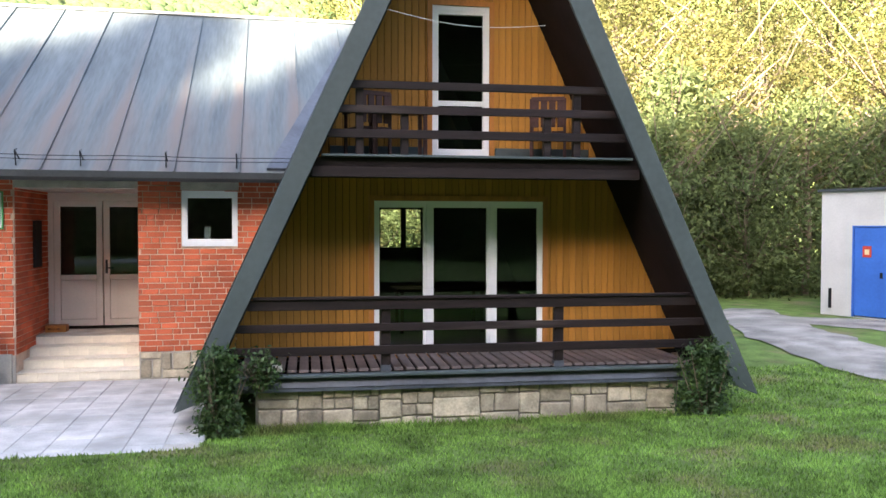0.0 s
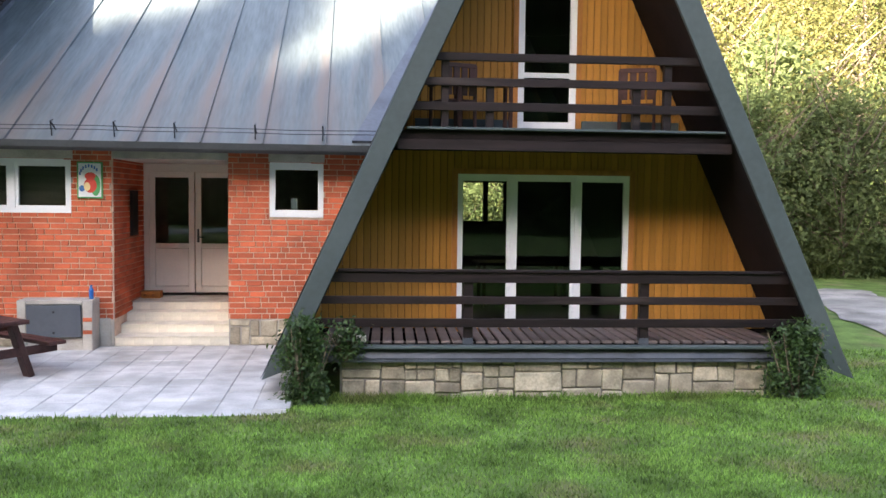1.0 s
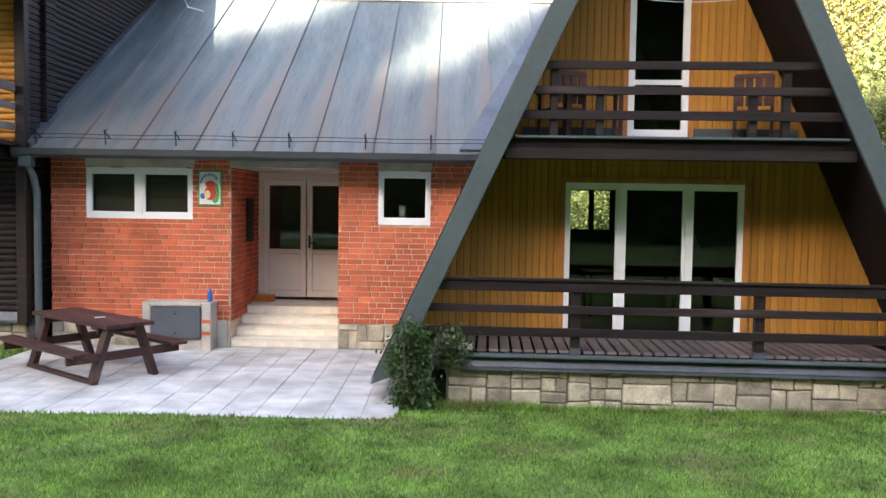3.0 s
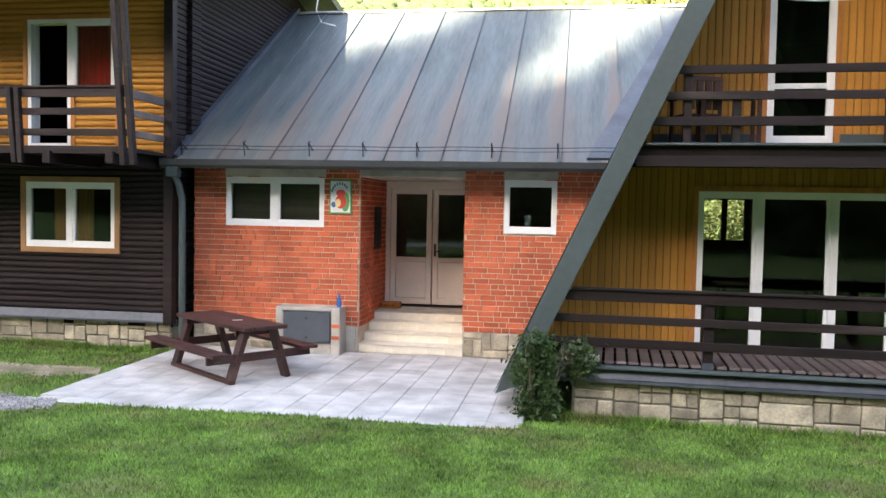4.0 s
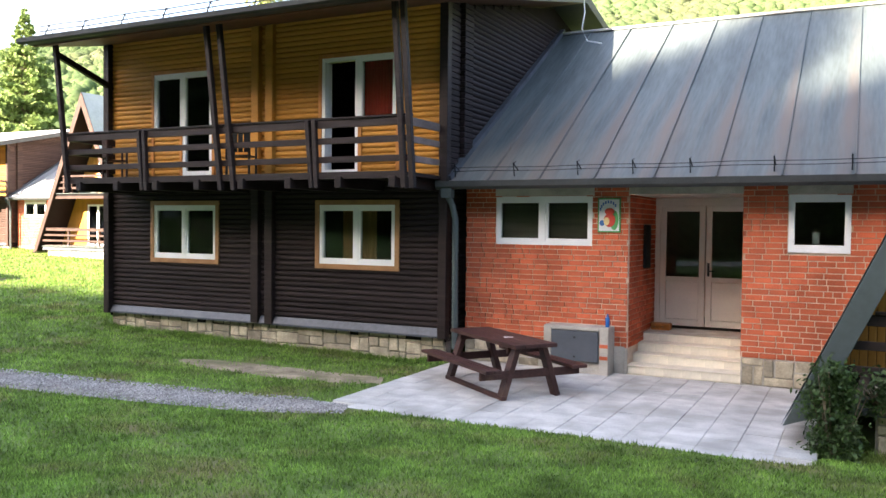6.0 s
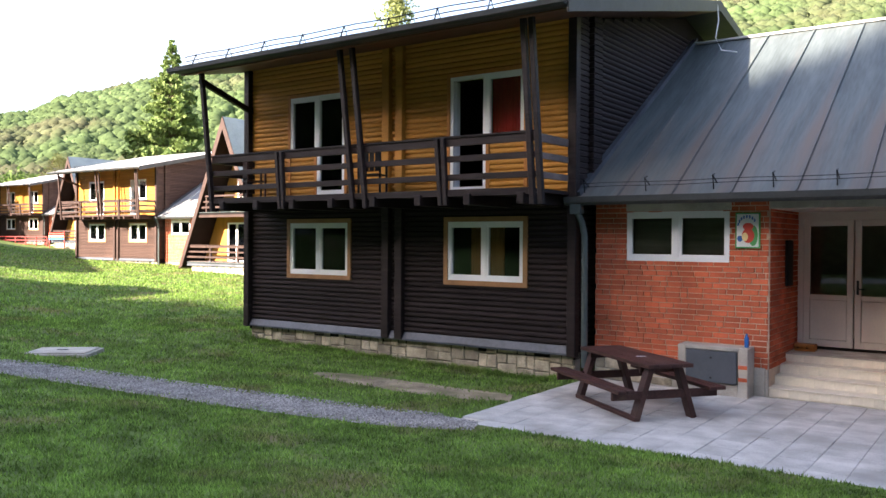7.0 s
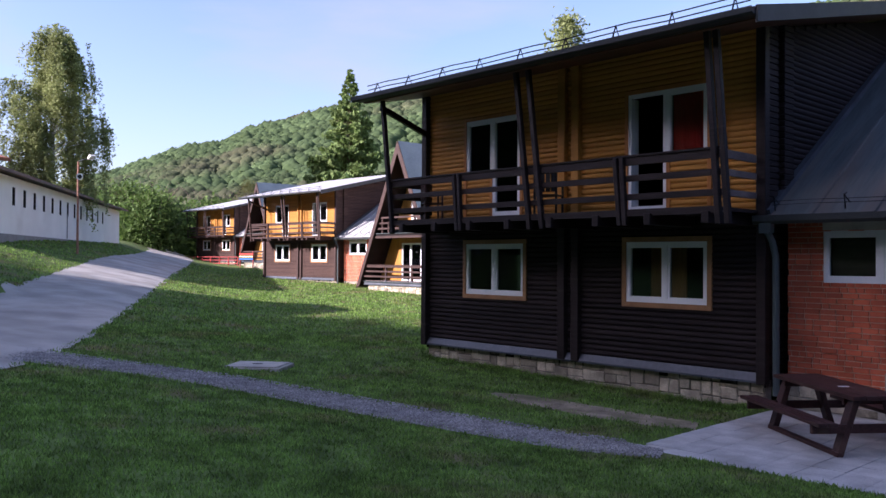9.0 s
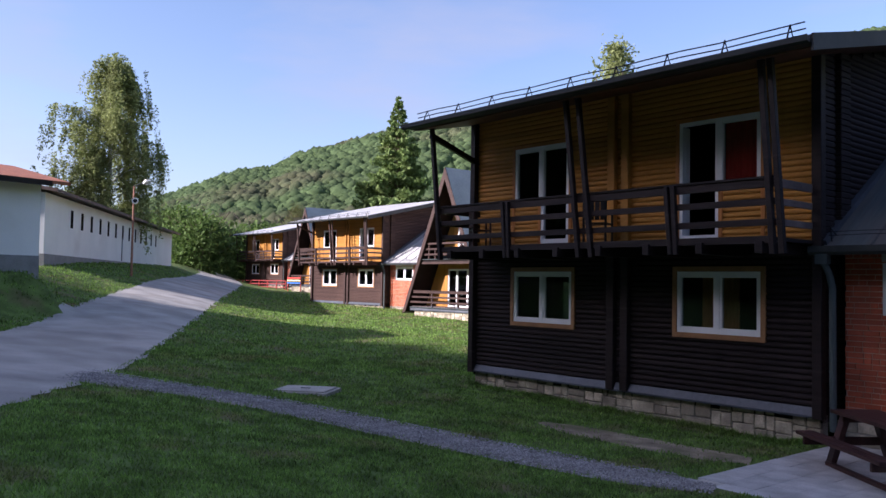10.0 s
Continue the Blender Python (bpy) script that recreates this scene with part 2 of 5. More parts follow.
def beam(bm, p, q, w, h, up=(0, 0, 1)):
    p, q = Vector(p), Vector(q)
    d = (q - p).normalized()
    s = d.cross(Vector(up)).normalized() * w / 2
    u = s.cross(d).normalized() * h / 2
    v = [bm.verts.new(c + a_ * s + b_ * u) for c in (p, q) for a_, b_ in ((-1, -1), (1, -1), (1, 1), (-1, 1))]
    for f in ((0, 1, 2, 3), (7, 6, 5, 4), (0, 4, 5, 1), (1, 5, 6, 2), (2, 6, 7, 3), (3, 7, 4, 0)):
        bm.faces.new([v[i] for i in f])


def tube(bm, pts, radii, n=7):
    rings = []
    for i, p in enumerate(pts):
        d = (Vector(pts[min(i + 1, len(pts) - 1)]) - Vector(pts[max(i - 1, 0)])).normalized()
        s = d.orthogonal().normalized()
        t = d.cross(s)
        rings.append([bm.verts.new(Vector(p) + (s * math.cos(k * 2 * math.pi / n) + t * math.sin(k * 2 * math.pi / n)) * radii[i]) for k in range(n)])
    for a_, b_ in zip(rings, rings[1:]):
        for k in range(n):
            bm.faces.new((a_[k], a_[(k + 1) % n], b_[(k + 1) % n], b_[k]))
    bm.faces.new(rings[0][::-1])
    bm.faces.new(rings[-1])


def prism(bm, ring, axis, d0, d1):
    """A flat ring of (u, w) drawn out along an axis: 'y' gives (u, d, w), 'x' gives (d, u, w), 'z' gives (u, w, d)."""
    put = {"y": lambda u, w, d: (u, d, w), "x": lambda u, w, d: (d, u, w), "z": lambda u, w, d: (u, w, d)}[axis]
    a_ = [bm.verts.new(put(u, w, d0)) for u, w in ring]
    b_ = [bm.verts.new(put(u, w, d1)) for u, w in ring]
    bm.faces.new(a_)
    bm.faces.new(b_[::-1])
    for i in range(len(ring)):
        j = (i + 1) % len(ring)
        bm.faces.new((a_[j], a_[i], b_[i], b_[j]))


def mesh_of(name, bm, m, bevel=0.0):
    bmesh.ops.recalc_face_normals(bm, faces=bm.faces)
    if bevel:
        bmesh.ops.bevel(bm, geom=list(bm.edges), offset=bevel, segments=1, affect="EDGES", clamp_overlap=True)
    me = bpy.data.meshes.new(name)
    bm.to_mesh(me)
    bm.free()
    me.materials.append(m)
    return me


def part(name, bm, m, parent=None, label="", bevel=0.0):
    ob = new(name, mesh_of(name, bm, m, bevel))
    ob.parent = parent
    if label:
        ob["label"] = label
    return ob


def boxes(name, rows, m, parent=None, label="", bevel=0.0):
    bm = bmesh.new()
    for r in rows:
        box(bm, *r)
    return part(name, bm, m, parent, label, bevel)


def piece(name, me, parent, loc, rot=None):
    ob = new(name, me)
    ob.parent = parent
    ob.location = loc
    if rot:
        ob.rotation_euler = rot
    return ob


def thing(name, label, category, kind="", group=""):
    return tagged(new(name), label, category, group, kind)


def raw(name, verts, faces, m, parent=None):
    me = bpy.data.meshes.new(name)
    me.from_pydata(verts, [], faces)
    me.materials.append(m)
    ob = new(name, me)
    ob.parent = parent
    return ob


def tris(name, corners, m, parent=None):
    """corners: array (n, k, 3) of separate k-cornered faces."""
    n, k = corners.shape[:2]
    me = bpy.data.meshes.new(name)
    me.vertices.add(n * k)
    me.vertices.foreach_set("co", corners.astype(np.float32).ravel())
    me.loops.add(n * k)
    me.loops.foreach_set("vertex_index", np.arange(n * k, dtype=np.int32))
    me.polygons.add(n)
    me.polygons.foreach_set("loop_start", np.arange(0, n * k, k, dtype=np.int32))
    me.polygons.foreach_set("loop_total", np.full(n, k, dtype=np.int32))
    me.update(calc_edges=True)
    me.materials.append(m)
    ob = new(name, me)
    ob.parent = parent
    return ob


# ---- ground ----
def smooth(t):
    t = np.clip(t, 0, 1)
    return t * t * (3 - 2 * t)


HILL_AZ = [-180, -110, -60, -40, -10, 16, 25, 40, 55, 57.2, 60.4, 62, 64.2, 66.7, 69.3, 74, 80, 100, 140, 180]
HILL_EL = [5, 7, 14, 17, 17, 15.3, 15.2, 12.8, 9.6, 8.9, 8.0, 7.0, 6.7, 5.7, 4.6, 3.2, 1.8, 1, 4, 5]


def ground_z(x, y):
    x, y = np.asarray(x, float), np.asarray(y, float)
    row = 12.3 + np.clip(-15 - x, 0, 90) * 0.5
    amp = 0.9 + 1.0 * smooth((-25 - x) / 30)
    bank = 0.6 * smooth((6.2 + (-25 - x) * 0.545 - y - 2.5) / 5) * smooth((-22 - x) / 8)
    z = bank + 0.022 * np.clip(-7 - x, 0, 110) + amp * smooth((row - y - 2) / 14)
    z = z - 0.16 * smooth((-14 - x) / 6) * smooth((x + 46) / 12) * smooth((9 - y) / 4)
    z = z - 0.10 * smooth((y - 8.3) / 0.6) * smooth((x + 1.2) / 0.8) * smooth((14 - y) / 2)
    # unseen rise behind the walker, added to close off the low sky
    z = z + 20 * smooth((-20 - y) / 32) + 16 * smooth((-52 - y) / 26)
    z = z - 0.09 * smooth((y - 10.9) / 0.9) * smooth((-7.0 - x) / 0.6) * smooth((x + 15.9) / 0.8) * smooth((14 - y) / 1.0)
    # the raised ground round the white house
    off, run = 0.97 * (x + 29.76) + 0.242 * (y + 4.09), 0.97 * (y + 4.09) - 0.242 * (x + 29.76)
    yard = smooth((2.8 - off) / 2.4) * smooth((off + 14) / 4) * smooth((11.7 - run) / 1.5) * smooth((run + 8) / 4)
    z = z + yard * np.maximum(2.74 - z, 0)
    r, az = np.hypot(x, y), np.degrees(np.arctan2(-x, y))
    el = np.interp(az, HILL_AZ, HILL_EL)
    hill = smooth((r - 110) / 560) * np.minimum(r, 680) * np.tan(np.radians(el))
    z = z + hill + 0.012 * np.sin(x * 0.9 + y * 0.4) * np.sin(y * 0.7 - x * 0.3) * smooth((9 - y) / 3)
    pat = smooth((x + 6.9) / 0.3) * smooth((-0.35 - x) / 0.3) * smooth((y - 8.0) / 0.25) * smooth((13.2 - y) / 0.2)
    return z * (1 - pat) - 0.10 * pat


def axis_steps(stops):
    out = [stops[0][0]]
    for (a_, s), (b_, _) in zip(stops, stops[1:]):
        k = max(1, round((b_ - a_) / s))
        out += [a_ + (b_ - a_) * i / k for i in range(1, k + 1)]
    return np.array(out)


def sheet(name, xs, ys, m, lift=0.0):
    X, Y = np.meshgrid(xs, ys)
    Z = ground_z(X, Y) + lift
    nx, ny = len(xs), len(ys)
    i = np.arange(nx * ny).reshape(ny, nx)
    faces = np.stack([i[:-1, :-1], i[:-1, 1:], i[1:, 1:], i[1:, :-1]], -1).reshape(-1, 4)
    ob = raw(name, np.stack([X, Y, Z], -1).reshape(-1, 3).tolist(), faces.tolist(), m)
    ob.data.shade_smooth()
    return ob


ground = sheet("ground", axis_steps([(-1500, 150), (-900, 30), (-130, 2), (-40, 0.8), (-9.5, 0.2), (1.2, 0.25), (9, 0.6), (25, 3), (120, 25), (400, 150), (1500, 150)]),
               axis_steps([(-1500, 150), (-300, 30), (-40, 4), (-6, 0.6), (2, 0.3), (7, 0.2), (14, 0.6), (50, 2), (130, 25), (800, 150), (1500, 150)]), LAWN)
tagged(ground, "uneven green lawn with yellowed and worn patches", "lawn", kind="structure")


def strip(name, line, m, lift, label, category, seed=1, along=0.5, across=7):
    """A strip over the ground: line holds (x, y, half width) stations."""
    rng = np.random.default_rng(seed)
    P = np.array(line, float)
    s = np.concatenate([[0], np.cumsum(np.hypot(*np.diff(P[:, :2], axis=0).T))])
    u = np.arange(0, s[-1], along)
    x, y, w = (np.interp(u, s, P[:, k]) for k in range(3))
    ker = np.ones(5) / 5
    x2, y2 = (np.convolve(np.pad(q, 2, "edge"), ker, "valid") for q in (x, y))
    dx, dy = np.gradient(x2), np.gradient(y2)
    n = np.hypot(dx, dy)
    verts, k = [], across
    for i in range(len(u)):
        jl, jr = rng.uniform(-0.12, 0.12, 2) * min(1, w[i])
        for j in range(k):
            o = (j / (k - 1) * 2 - 1) * w[i] + (jl if j == 0 else jr if j == k - 1 else 0)
            px, py = x2[i] - dy[i] / n[i] * o, y2[i] + dx[i] / n[i] * o
            edge = -0.03 if j in (0, k - 1) else 0
            verts.append((px, py, float(ground_z(px, py)) + lift + edge))
    faces = [(i * k + j, i * k + j + 1, (i + 1) * k + j + 1, (i + 1) * k + j) for i in range(len(u) - 1) for j in range(k - 1)]
    ob = raw(name, verts, faces, m)
    ob.data.shade_smooth()
    return tagged(ob, label, category, kind="structure")


PATH_LINE = [(-6.1, 7.95, 0.45), (-7.0, 7.45, 0.55), (-8.3, 7.0, 0.58), (-9.8, 6.65, 0.58), (-12.3, 6.1, 0.6), (-13.9, 5.6, 0.62), (-15.5, 4.75, 0.68), (-17.0, 3.7, 0.85), (-18.5, 2.8, 1.0)]
ROAD_LINE = [(-4, -9, 1.9), (-12.5, -1.2, 2.0), (-25, 6.2, 2.1), (-46, 17.6, 2.1), (-64, 27.4, 2.1), (-84, 37.5, 2.2), (-110, 48, 2.2)]
strip("gravel_path", PATH_LINE, GRAVEL, 0.03, "narrow grey gravel footpath across the lawn", "path", 3)
strip("gravel_road", ROAD_LINE, ROAD, 0.05, "pale worn gravel road leading past the houses", "road", 4)
DRIVE_LINE = [(14.2, 21, 0.7), (12.9, 18.4, 0.9), (11.7, 15, 1.15), (11.3, 12, 1.1), (11.7, 8, 1.3), (13, 2, 1.5)]
DIRT_LINE = [(-6.6, 10.3, 0.25), (-7.2, 10.0, 0.48), (-7.9, 9.75, 0.45), (-8.6, 9.75, 0.62), (-9.2, 9.8, 0.45), (-9.8, 9.75, 0.52), (-10.5, 9.6, 0.3), (-11.0, 9.6, 0.08)]
strip("gravel_drive", DRIVE_LINE, GRAVEL, 0.06, "pale gravel drive beside the shed", "road", 5)
strip("shed_apron", [(12.6, 18.6, 0.8), (14.2, 18.0, 0.9), (15.6, 16.4, 1.1), (16.5, 12, 1.2)], GRAVEL, 0.05, "grey gravel apron in front of the shed", "road", 6)
strip("bare_earth_patch", DIRT_LINE, DIRT, 0.016, "bare trodden earth in the lawn by the patio", "earth", 7)


# ---- windows and doors in walls that face -y ----
def casement(parent, x0, x1, z0, z1, y, halves=2, name="window", m=PVC, frame_w=0.07, casing=None, depth=0.09, split=None, label="white plastic window", opened=()):
    """A window whose outer frame is at y; panes a little behind."""
    cuts = split or [x0 + (x1 - x0) * i / halves for i in range(1, halves)]
    f = frame_w
    bars = [x0, *cuts, x1]
    holes = [(a_ + f * (1 if i == 0 else 0.55), b_ - f * (1 if i == len(bars) - 2 else 0.55), z0 + f, z1 - f) for i, (a_, b_) in enumerate(zip(bars, bars[1:]))]
    win = wall_with_holes(name, x0, x1, z0, z1, y, y + depth, holes, m, parent, label)
    xs = [x0, *cuts, x1]
    for i, (a_, b_) in enumerate(zip(xs, xs[1:])):
        a_, b_ = a_ + frame_w * 0.6, b_ - frame_w * 0.6
        s = 0.045
        if i not in opened:
            wall_with_holes("sash", a_, b_, z0 + f - 0.01, z1 - f + 0.01, y + 0.012, y + depth - 0.004, [(a_ + s, b_ - s, z0 + f + s, z1 - f - s)], m, win)
            pane = boxes("pane", ((a_ + s, b_ - s, y + 0.045, y + 0.053, z0 + frame_w + s, z1 - frame_w - s),), GLASS, win, "dark reflecting glass")
            pane.visible_shadow = False
    if casing:
        cm, cw = casing
        wall_with_holes("casing", x0 - cw, x1 + cw, z0 - cw, z1 + cw, y - 0.02, y + 0.05, [(x0 - 0.002, x1 + 0.002, z0 - 0.002, z1 + 0.002)], cm, win, "varnished wooden casing")
    return win


def wall_with_holes(name, x0, x1, z0, z1, y0, y1, holes, m, parent, label=""):
    """A wall slab along x with rectangular holes (x0, x1, z0, z1)."""
    xs = sorted({x0, x1, *[h[0] for h in holes], *[h[1] for h in holes]})
    zs = sorted({z0, z1, *[h[2] for h in holes], *[h[3] for h in holes]})
    bm, made = bmesh.new(), {}

    def v(i, y, j):
        if (i, y, j) not in made:
            made[i, y, j] = bm.verts.new((xs[i], y, zs[j]))
        return made[i, y, j]

    def solid(i, j):
        if not (0 <= i < len(xs) - 1 and 0 <= j < len(zs) - 1):
            return False
        cx, cz = (xs[i] + xs[i + 1]) / 2, (zs[j] + zs[j + 1]) / 2
        return not any(h[0] <= cx <= h[1] and h[2] <= cz <= h[3] for h in holes)

    for i in range(len(xs) - 1):
        for j in range(len(zs) - 1):
            if not solid(i, j):
                continue
            for y in (y0, y1):
                bm.faces.new((v(i, y, j), v(i + 1, y, j), v(i + 1, y, j + 1), v(i, y, j + 1)))
            for di, dj, p, q in ((-1, 0, (i, j), (i, j + 1)), (1, 0, (i + 1, j), (i + 1, j + 1)), (0, -1, (i, j), (i + 1, j)), (0, 1, (i, j + 1), (i + 1, j + 1))):
                if not solid(i + di, j + dj):
                    bm.faces.new((v(p[0], y0, p[1]), v(q[0], y0, q[1]), v(q[0], y1, q[1]), v(p[0], y1, p[1])))
    return part(name, bm, m, parent, label)


def free_spans(a_, b_, z0, z1, holes):
    """The stretches of a board at z0..z1 from a_ to b_ that no hole takes away."""
    spans = [(a_, b_)]
    for h in holes:
        if h[2] < (z0 + z1) / 2 < h[3]:
            spans = [s for p, q in spans for s in ((p, min(q, h[0])), (max(p, h[1]), q)) if s[1] - s[0] > 0.02]
    return spans


def log_board(length, pitch, m, key={}):
    """A half-round horizontal siding board, 0..length along x, bulging to -y."""
    k = (round(length, 2), pitch, m.name)
    if k not in key:
        bm = bmesh.new()
        ring = [(0.02, 0.0), (-0.004, 0.004), (-0.022, pitch * 0.25), (-0.027, pitch * 0.5), (-0.022, pitch * 0.75), (-0.004, pitch - 0.004), (0.02, pitch)]
        prism(bm, ring, "x", 0, length)
        key[k] = mesh_of("siding_board", bm, m)
    return key[k]


def log_wall(parent, x0, x1, z0, z1, y, holes, m, pitch=0.105):
    for i in range(int(round((z1 - z0) / pitch))):
        z = z0 + i * pitch
        for a_, b_ in free_spans(x0, x1, z, z + pitch, holes):
            piece("siding_board", log_board(b_ - a_, pitch, m), parent, (a_, y, z))


def stone_row(parent, x0, x1, z0, z1, y, rows, seed, step=0.34):
    """Roughly squared plinth stones of uneven size, each proud of its bed, in a wall that faces -y."""
    rng = random.Random(seed)

    def stone(xa, xb, za, zb):
        bm = bmesh.new()
        g = 0.009
        v = box(bm, g, xb - xa - g, -0.02 - rng.random() * 0.03, 0.06, g, zb - za - g)
        for q in v:
            q.co.x += rng.uniform(-0.012, 0.012)
            q.co.z += rng.uniform(-0.009, 0.009)
        piece("stone", mesh_of("stone", bm, STONE, 0.013), parent, (xa, y, za))

    x = x0
    while x < x1 - 0.02:
        w = step * rng.uniform(0.8, 2.2)
        if x1 - x - w < 0.3:
            w = x1 - x
        z = z0
        while z < z1 - 0.01:
            hh = (z1 - z0) / rows * rng.uniform(0.6, 1.5)
            if z1 - z - hh < 0.09:
                hh = z1 - z
            if w > step * 1.1 and rng.random() < 0.55:
                c = w * rng.uniform(0.35, 0.65)
                stone(x, x + c, z, z + hh)
                stone(x + c, x + w, z, z + hh)
            else:
                stone(x, x + w, z, z + hh)
            z += hh
        x += w


# ---- the A-frame house ----
def a_frame(near=True):
    h = thing("a_frame_house", "steep A-frame house with ochre boarding and dark brown balconies", "house", group="row of houses")
    half, foot, apex, back = 3.77, 0.28, 8.47, 11.0
    k = half / (apex - foot)
    edge = lambda z: (apex - z) * k              # half width of the roof's outer face
    th = 0.26 / math.cos(math.atan(k))           # roof thickness along x
    for s in (-1, 1):
        bm = bmesh.new()
        ring = [(s * edge(foot), foot), (s * edge(apex - 0.0), apex), (s * 0.0, apex - th / k), (s * (edge(foot) - th), foot + 0.06)]
        prism(bm, ring, "y", 0.06, back)
        part("roof", bm, BLACKWOOD, h, "dark boarded roof slope")
        bm = bmesh.new()
        off = 0.02 * s
        ring = [(s * edge(foot - 0.06) + off, foot - 0.06), (off, apex), (0, apex + 0.03), (s * edge(foot) + off * 3, foot - 0.08)]
        prism(bm, ring, "y", 0.03, back)
        part("roof_sheet", bm, ROOF, h, "grey seamed roof sheet")
        bm = bmesh.new()
        ring = [(s * edge(foot - 0.08), foot - 0.08), (0, apex + 0.05), (0, apex - (th + 0.02) / k), (s * (edge(foot - 0.02) - th - 0.02), foot + 0.05)]
        prism(bm, ring, "y", 0.0, 0.057)
        part("bargeboard", bm, FASCIA, h, "grey-green sheet bargeboard", 0.006)
    inner = lambda z: edge(z) - th - 0.02
    wy, deck, floor2 = 1.45, 0.66, 3.37
    # plinth
    bm = bmesh.new()
    box(bm, -2.85, 2.75, 0.22, 0.5, -0.7, 0.5)
    plinth = part("plinth", bm, STONEBED, h, "grey squared stone plinth")
    if near:
        stone_row(plinth, -2.83, 2.73, -0.33, 0.44, 0.22, 4, 5, 0.30)
    boxes("drip_sheet", ((-3.15, 2.95, 0.10, 0.5, 0.44, 0.455), (-3.15, 2.95, 0.10, 0.115, 0.40, 0.455)), SKIRT, h, "blue-grey drip sheet", 0.003)
    bm = bmesh.new()
    prism(bm, [(0.10, 0.455), (0.16, 0.575), (0.5, 0.575), (0.5, 0.455)], "x", -3.12, 2.92)
    part("fascia_sheet", bm, SKIRT, h)
    boxes("deck_edge", ((-3.1, 2.9, 0.05, 0.19, 0.578, 0.615),), FASCIA, h, "weathered grey edging sheet", 0.006)
    # terrace slats run front to back
    bm = bmesh.new()
    box(bm, 0, 0.115, 0.0, 1.26, 0, 0.035)
    slat = mesh_of("deck_slat", bm, DECK, 0.005)
    x = -3.06
    while x < 2.85:
        piece("deck_slat", slat, h, (x, 0.19, 0.625))
        x += 0.15
    boxes("deck_joist", ((-3.1, 2.9, 0.3, 0.4, 0.5, 0.62), (-3.1, 2.9, 1.1, 1.2, 0.5, 0.62)), BLACKWOOD, h)
    # ground floor front: vertical ochre boards round the glazing
    gl = (-1.27, 1.20, deck - 0.02, 2.83)
    ud = (-0.44, 0.39, floor2 + 0.09, 5.62)
    bw = 0.098
    n = int(7.0 / bw)
    for i in range(n):
        x = -n * bw / 2 + i * bw
        xm = abs(x + bw / 2)
        top = apex - (xm + th - bw / 2) / k + 0.12
        if top < deck + 0.3:
            continue
        for lo, hi in ((deck - 0.03, min(top, floor2 - 0.22)), (floor2 + 0.02, min(top, apex - 1))):
            spans = [(lo, hi)]
            for g in (gl, ud):
                if g[0] - 0.05 < x + bw / 2 < g[1] + 0.05:
                    spans = [t for p, q in spans for t in ((p, min(q, g[2])), (max(p, g[3] + 0.04), q)) if t[1] - t[0] > 0.05]
            for p, q in spans:
                if q - p < 0.05:
                    continue
                bm = bmesh.new()
                prism(bm, [(0.003, 0.02), (0.003, 0.006), (0.012, 0), (bw - 0.012, 0), (bw - 0.003, 0.006), (bw - 0.003, 0.02)], "z", 0, q - p)
                piece("board", mesh_of("board", bm, YELLOW), h, (x, wy, p))
    bm = bmesh.new()
    for lo, hi, g in ((deck - 0.1, floor2, gl), (floor2, apex - 0.6, ud)):
        for ring in ([(-inner(lo), lo), (g[0], lo), (g[0], min(hi, apex - (abs(g[0]) + th) / k)), (-inner(hi), hi)], [(g[1], lo), (inner(lo), lo), (inner(hi), hi), (g[1], min(hi, apex - (abs(g[1]) + th) / k))]):
            if ring[3][0] > ring[2][0] and ring[0][0] < 0:
                ring = ring[:3]
            if ring[0][0] >= 0 and ring[2][0] < ring[3][0]:
                ring = [ring[0], ring[1], ring[3]]
            prism(bm, ring, "y", wy + 0.022, wy + 0.14)
        if g[3] < hi:
            prism(bm, [(g[0], g[3] + 0.03), (g[1], g[3] + 0.03), (g[1], min(hi, apex - (abs(g[1]) + th) / k)), (g[0], min(hi, apex - (abs(g[0]) + th) / k))], "y", wy + 0.022, wy + 0.14)
    part("wall", bm, BLACKWOOD, h)
    casement(h, gl[0], gl[1], gl[2], gl[3], wy - 0.02, split=[-0.49, 0.44], frame_w=0.05, name="terrace_door", label="white plastic glazed terrace doors", casing=(ORANGE, 0.075))
    casement(h, ud[0], ud[1], ud[2], ud[3], wy - 0.02, halves=1, frame_w=0.075, name="balcony_door", label="white plastic balcony door", casing=(ORANGE, 0.07))
    boxes("door_rail", ((ud[0] + 0.09, ud[1] - 0.09, wy, wy + 0.06, 4.2, 4.27),), PVC, h)
    # balcony floor between the slopes
    boxes("balcony_floor", ((-inner(3.1), inner(3.1), 0.14, wy, 3.22, 3.335),), BLACKWOOD, h)
    boxes("balcony_edge", ((-inner(3.40), inner(3.40), 0.06, 0.2, 3.338, 3.37),), FASCIA, h, "grey sheet on the balcony edge", 0.005)
    boxes("balcony_beam", ((-inner(3.15), inner(3.15), 0.12, 0.24, 3.09, 3.216),), DARKWOOD, h)
    # railings
    for z, d in ((1.48, 0.13), (1.19, 0.10), (0.90, 0.11)):
        boxes("rail", ((-inner(z) - 0.05, inner(z) + 0.05, 0.13, 0.175, z - d / 2, z + d / 2),), DARKWOOD, h, bevel=0.006)
    boxes("handrail", ((-inner(1.55), inner(1.55), 0.10, 0.23, 1.548, 1.58),), DARKWOOD, h, bevel=0.006)
    for x in (-1.22, 1.07):
        boxes("post", ((x - 0.06, x + 0.06, 0.178, 0.28, 0.62, 1.545),), DARKWOOD, h, bevel=0.006)
        boxes("post_shoe", ((x - 0.064, x + 0.064, 0.172, 0.284, 0.618, 0.70),), SKIRT, h)
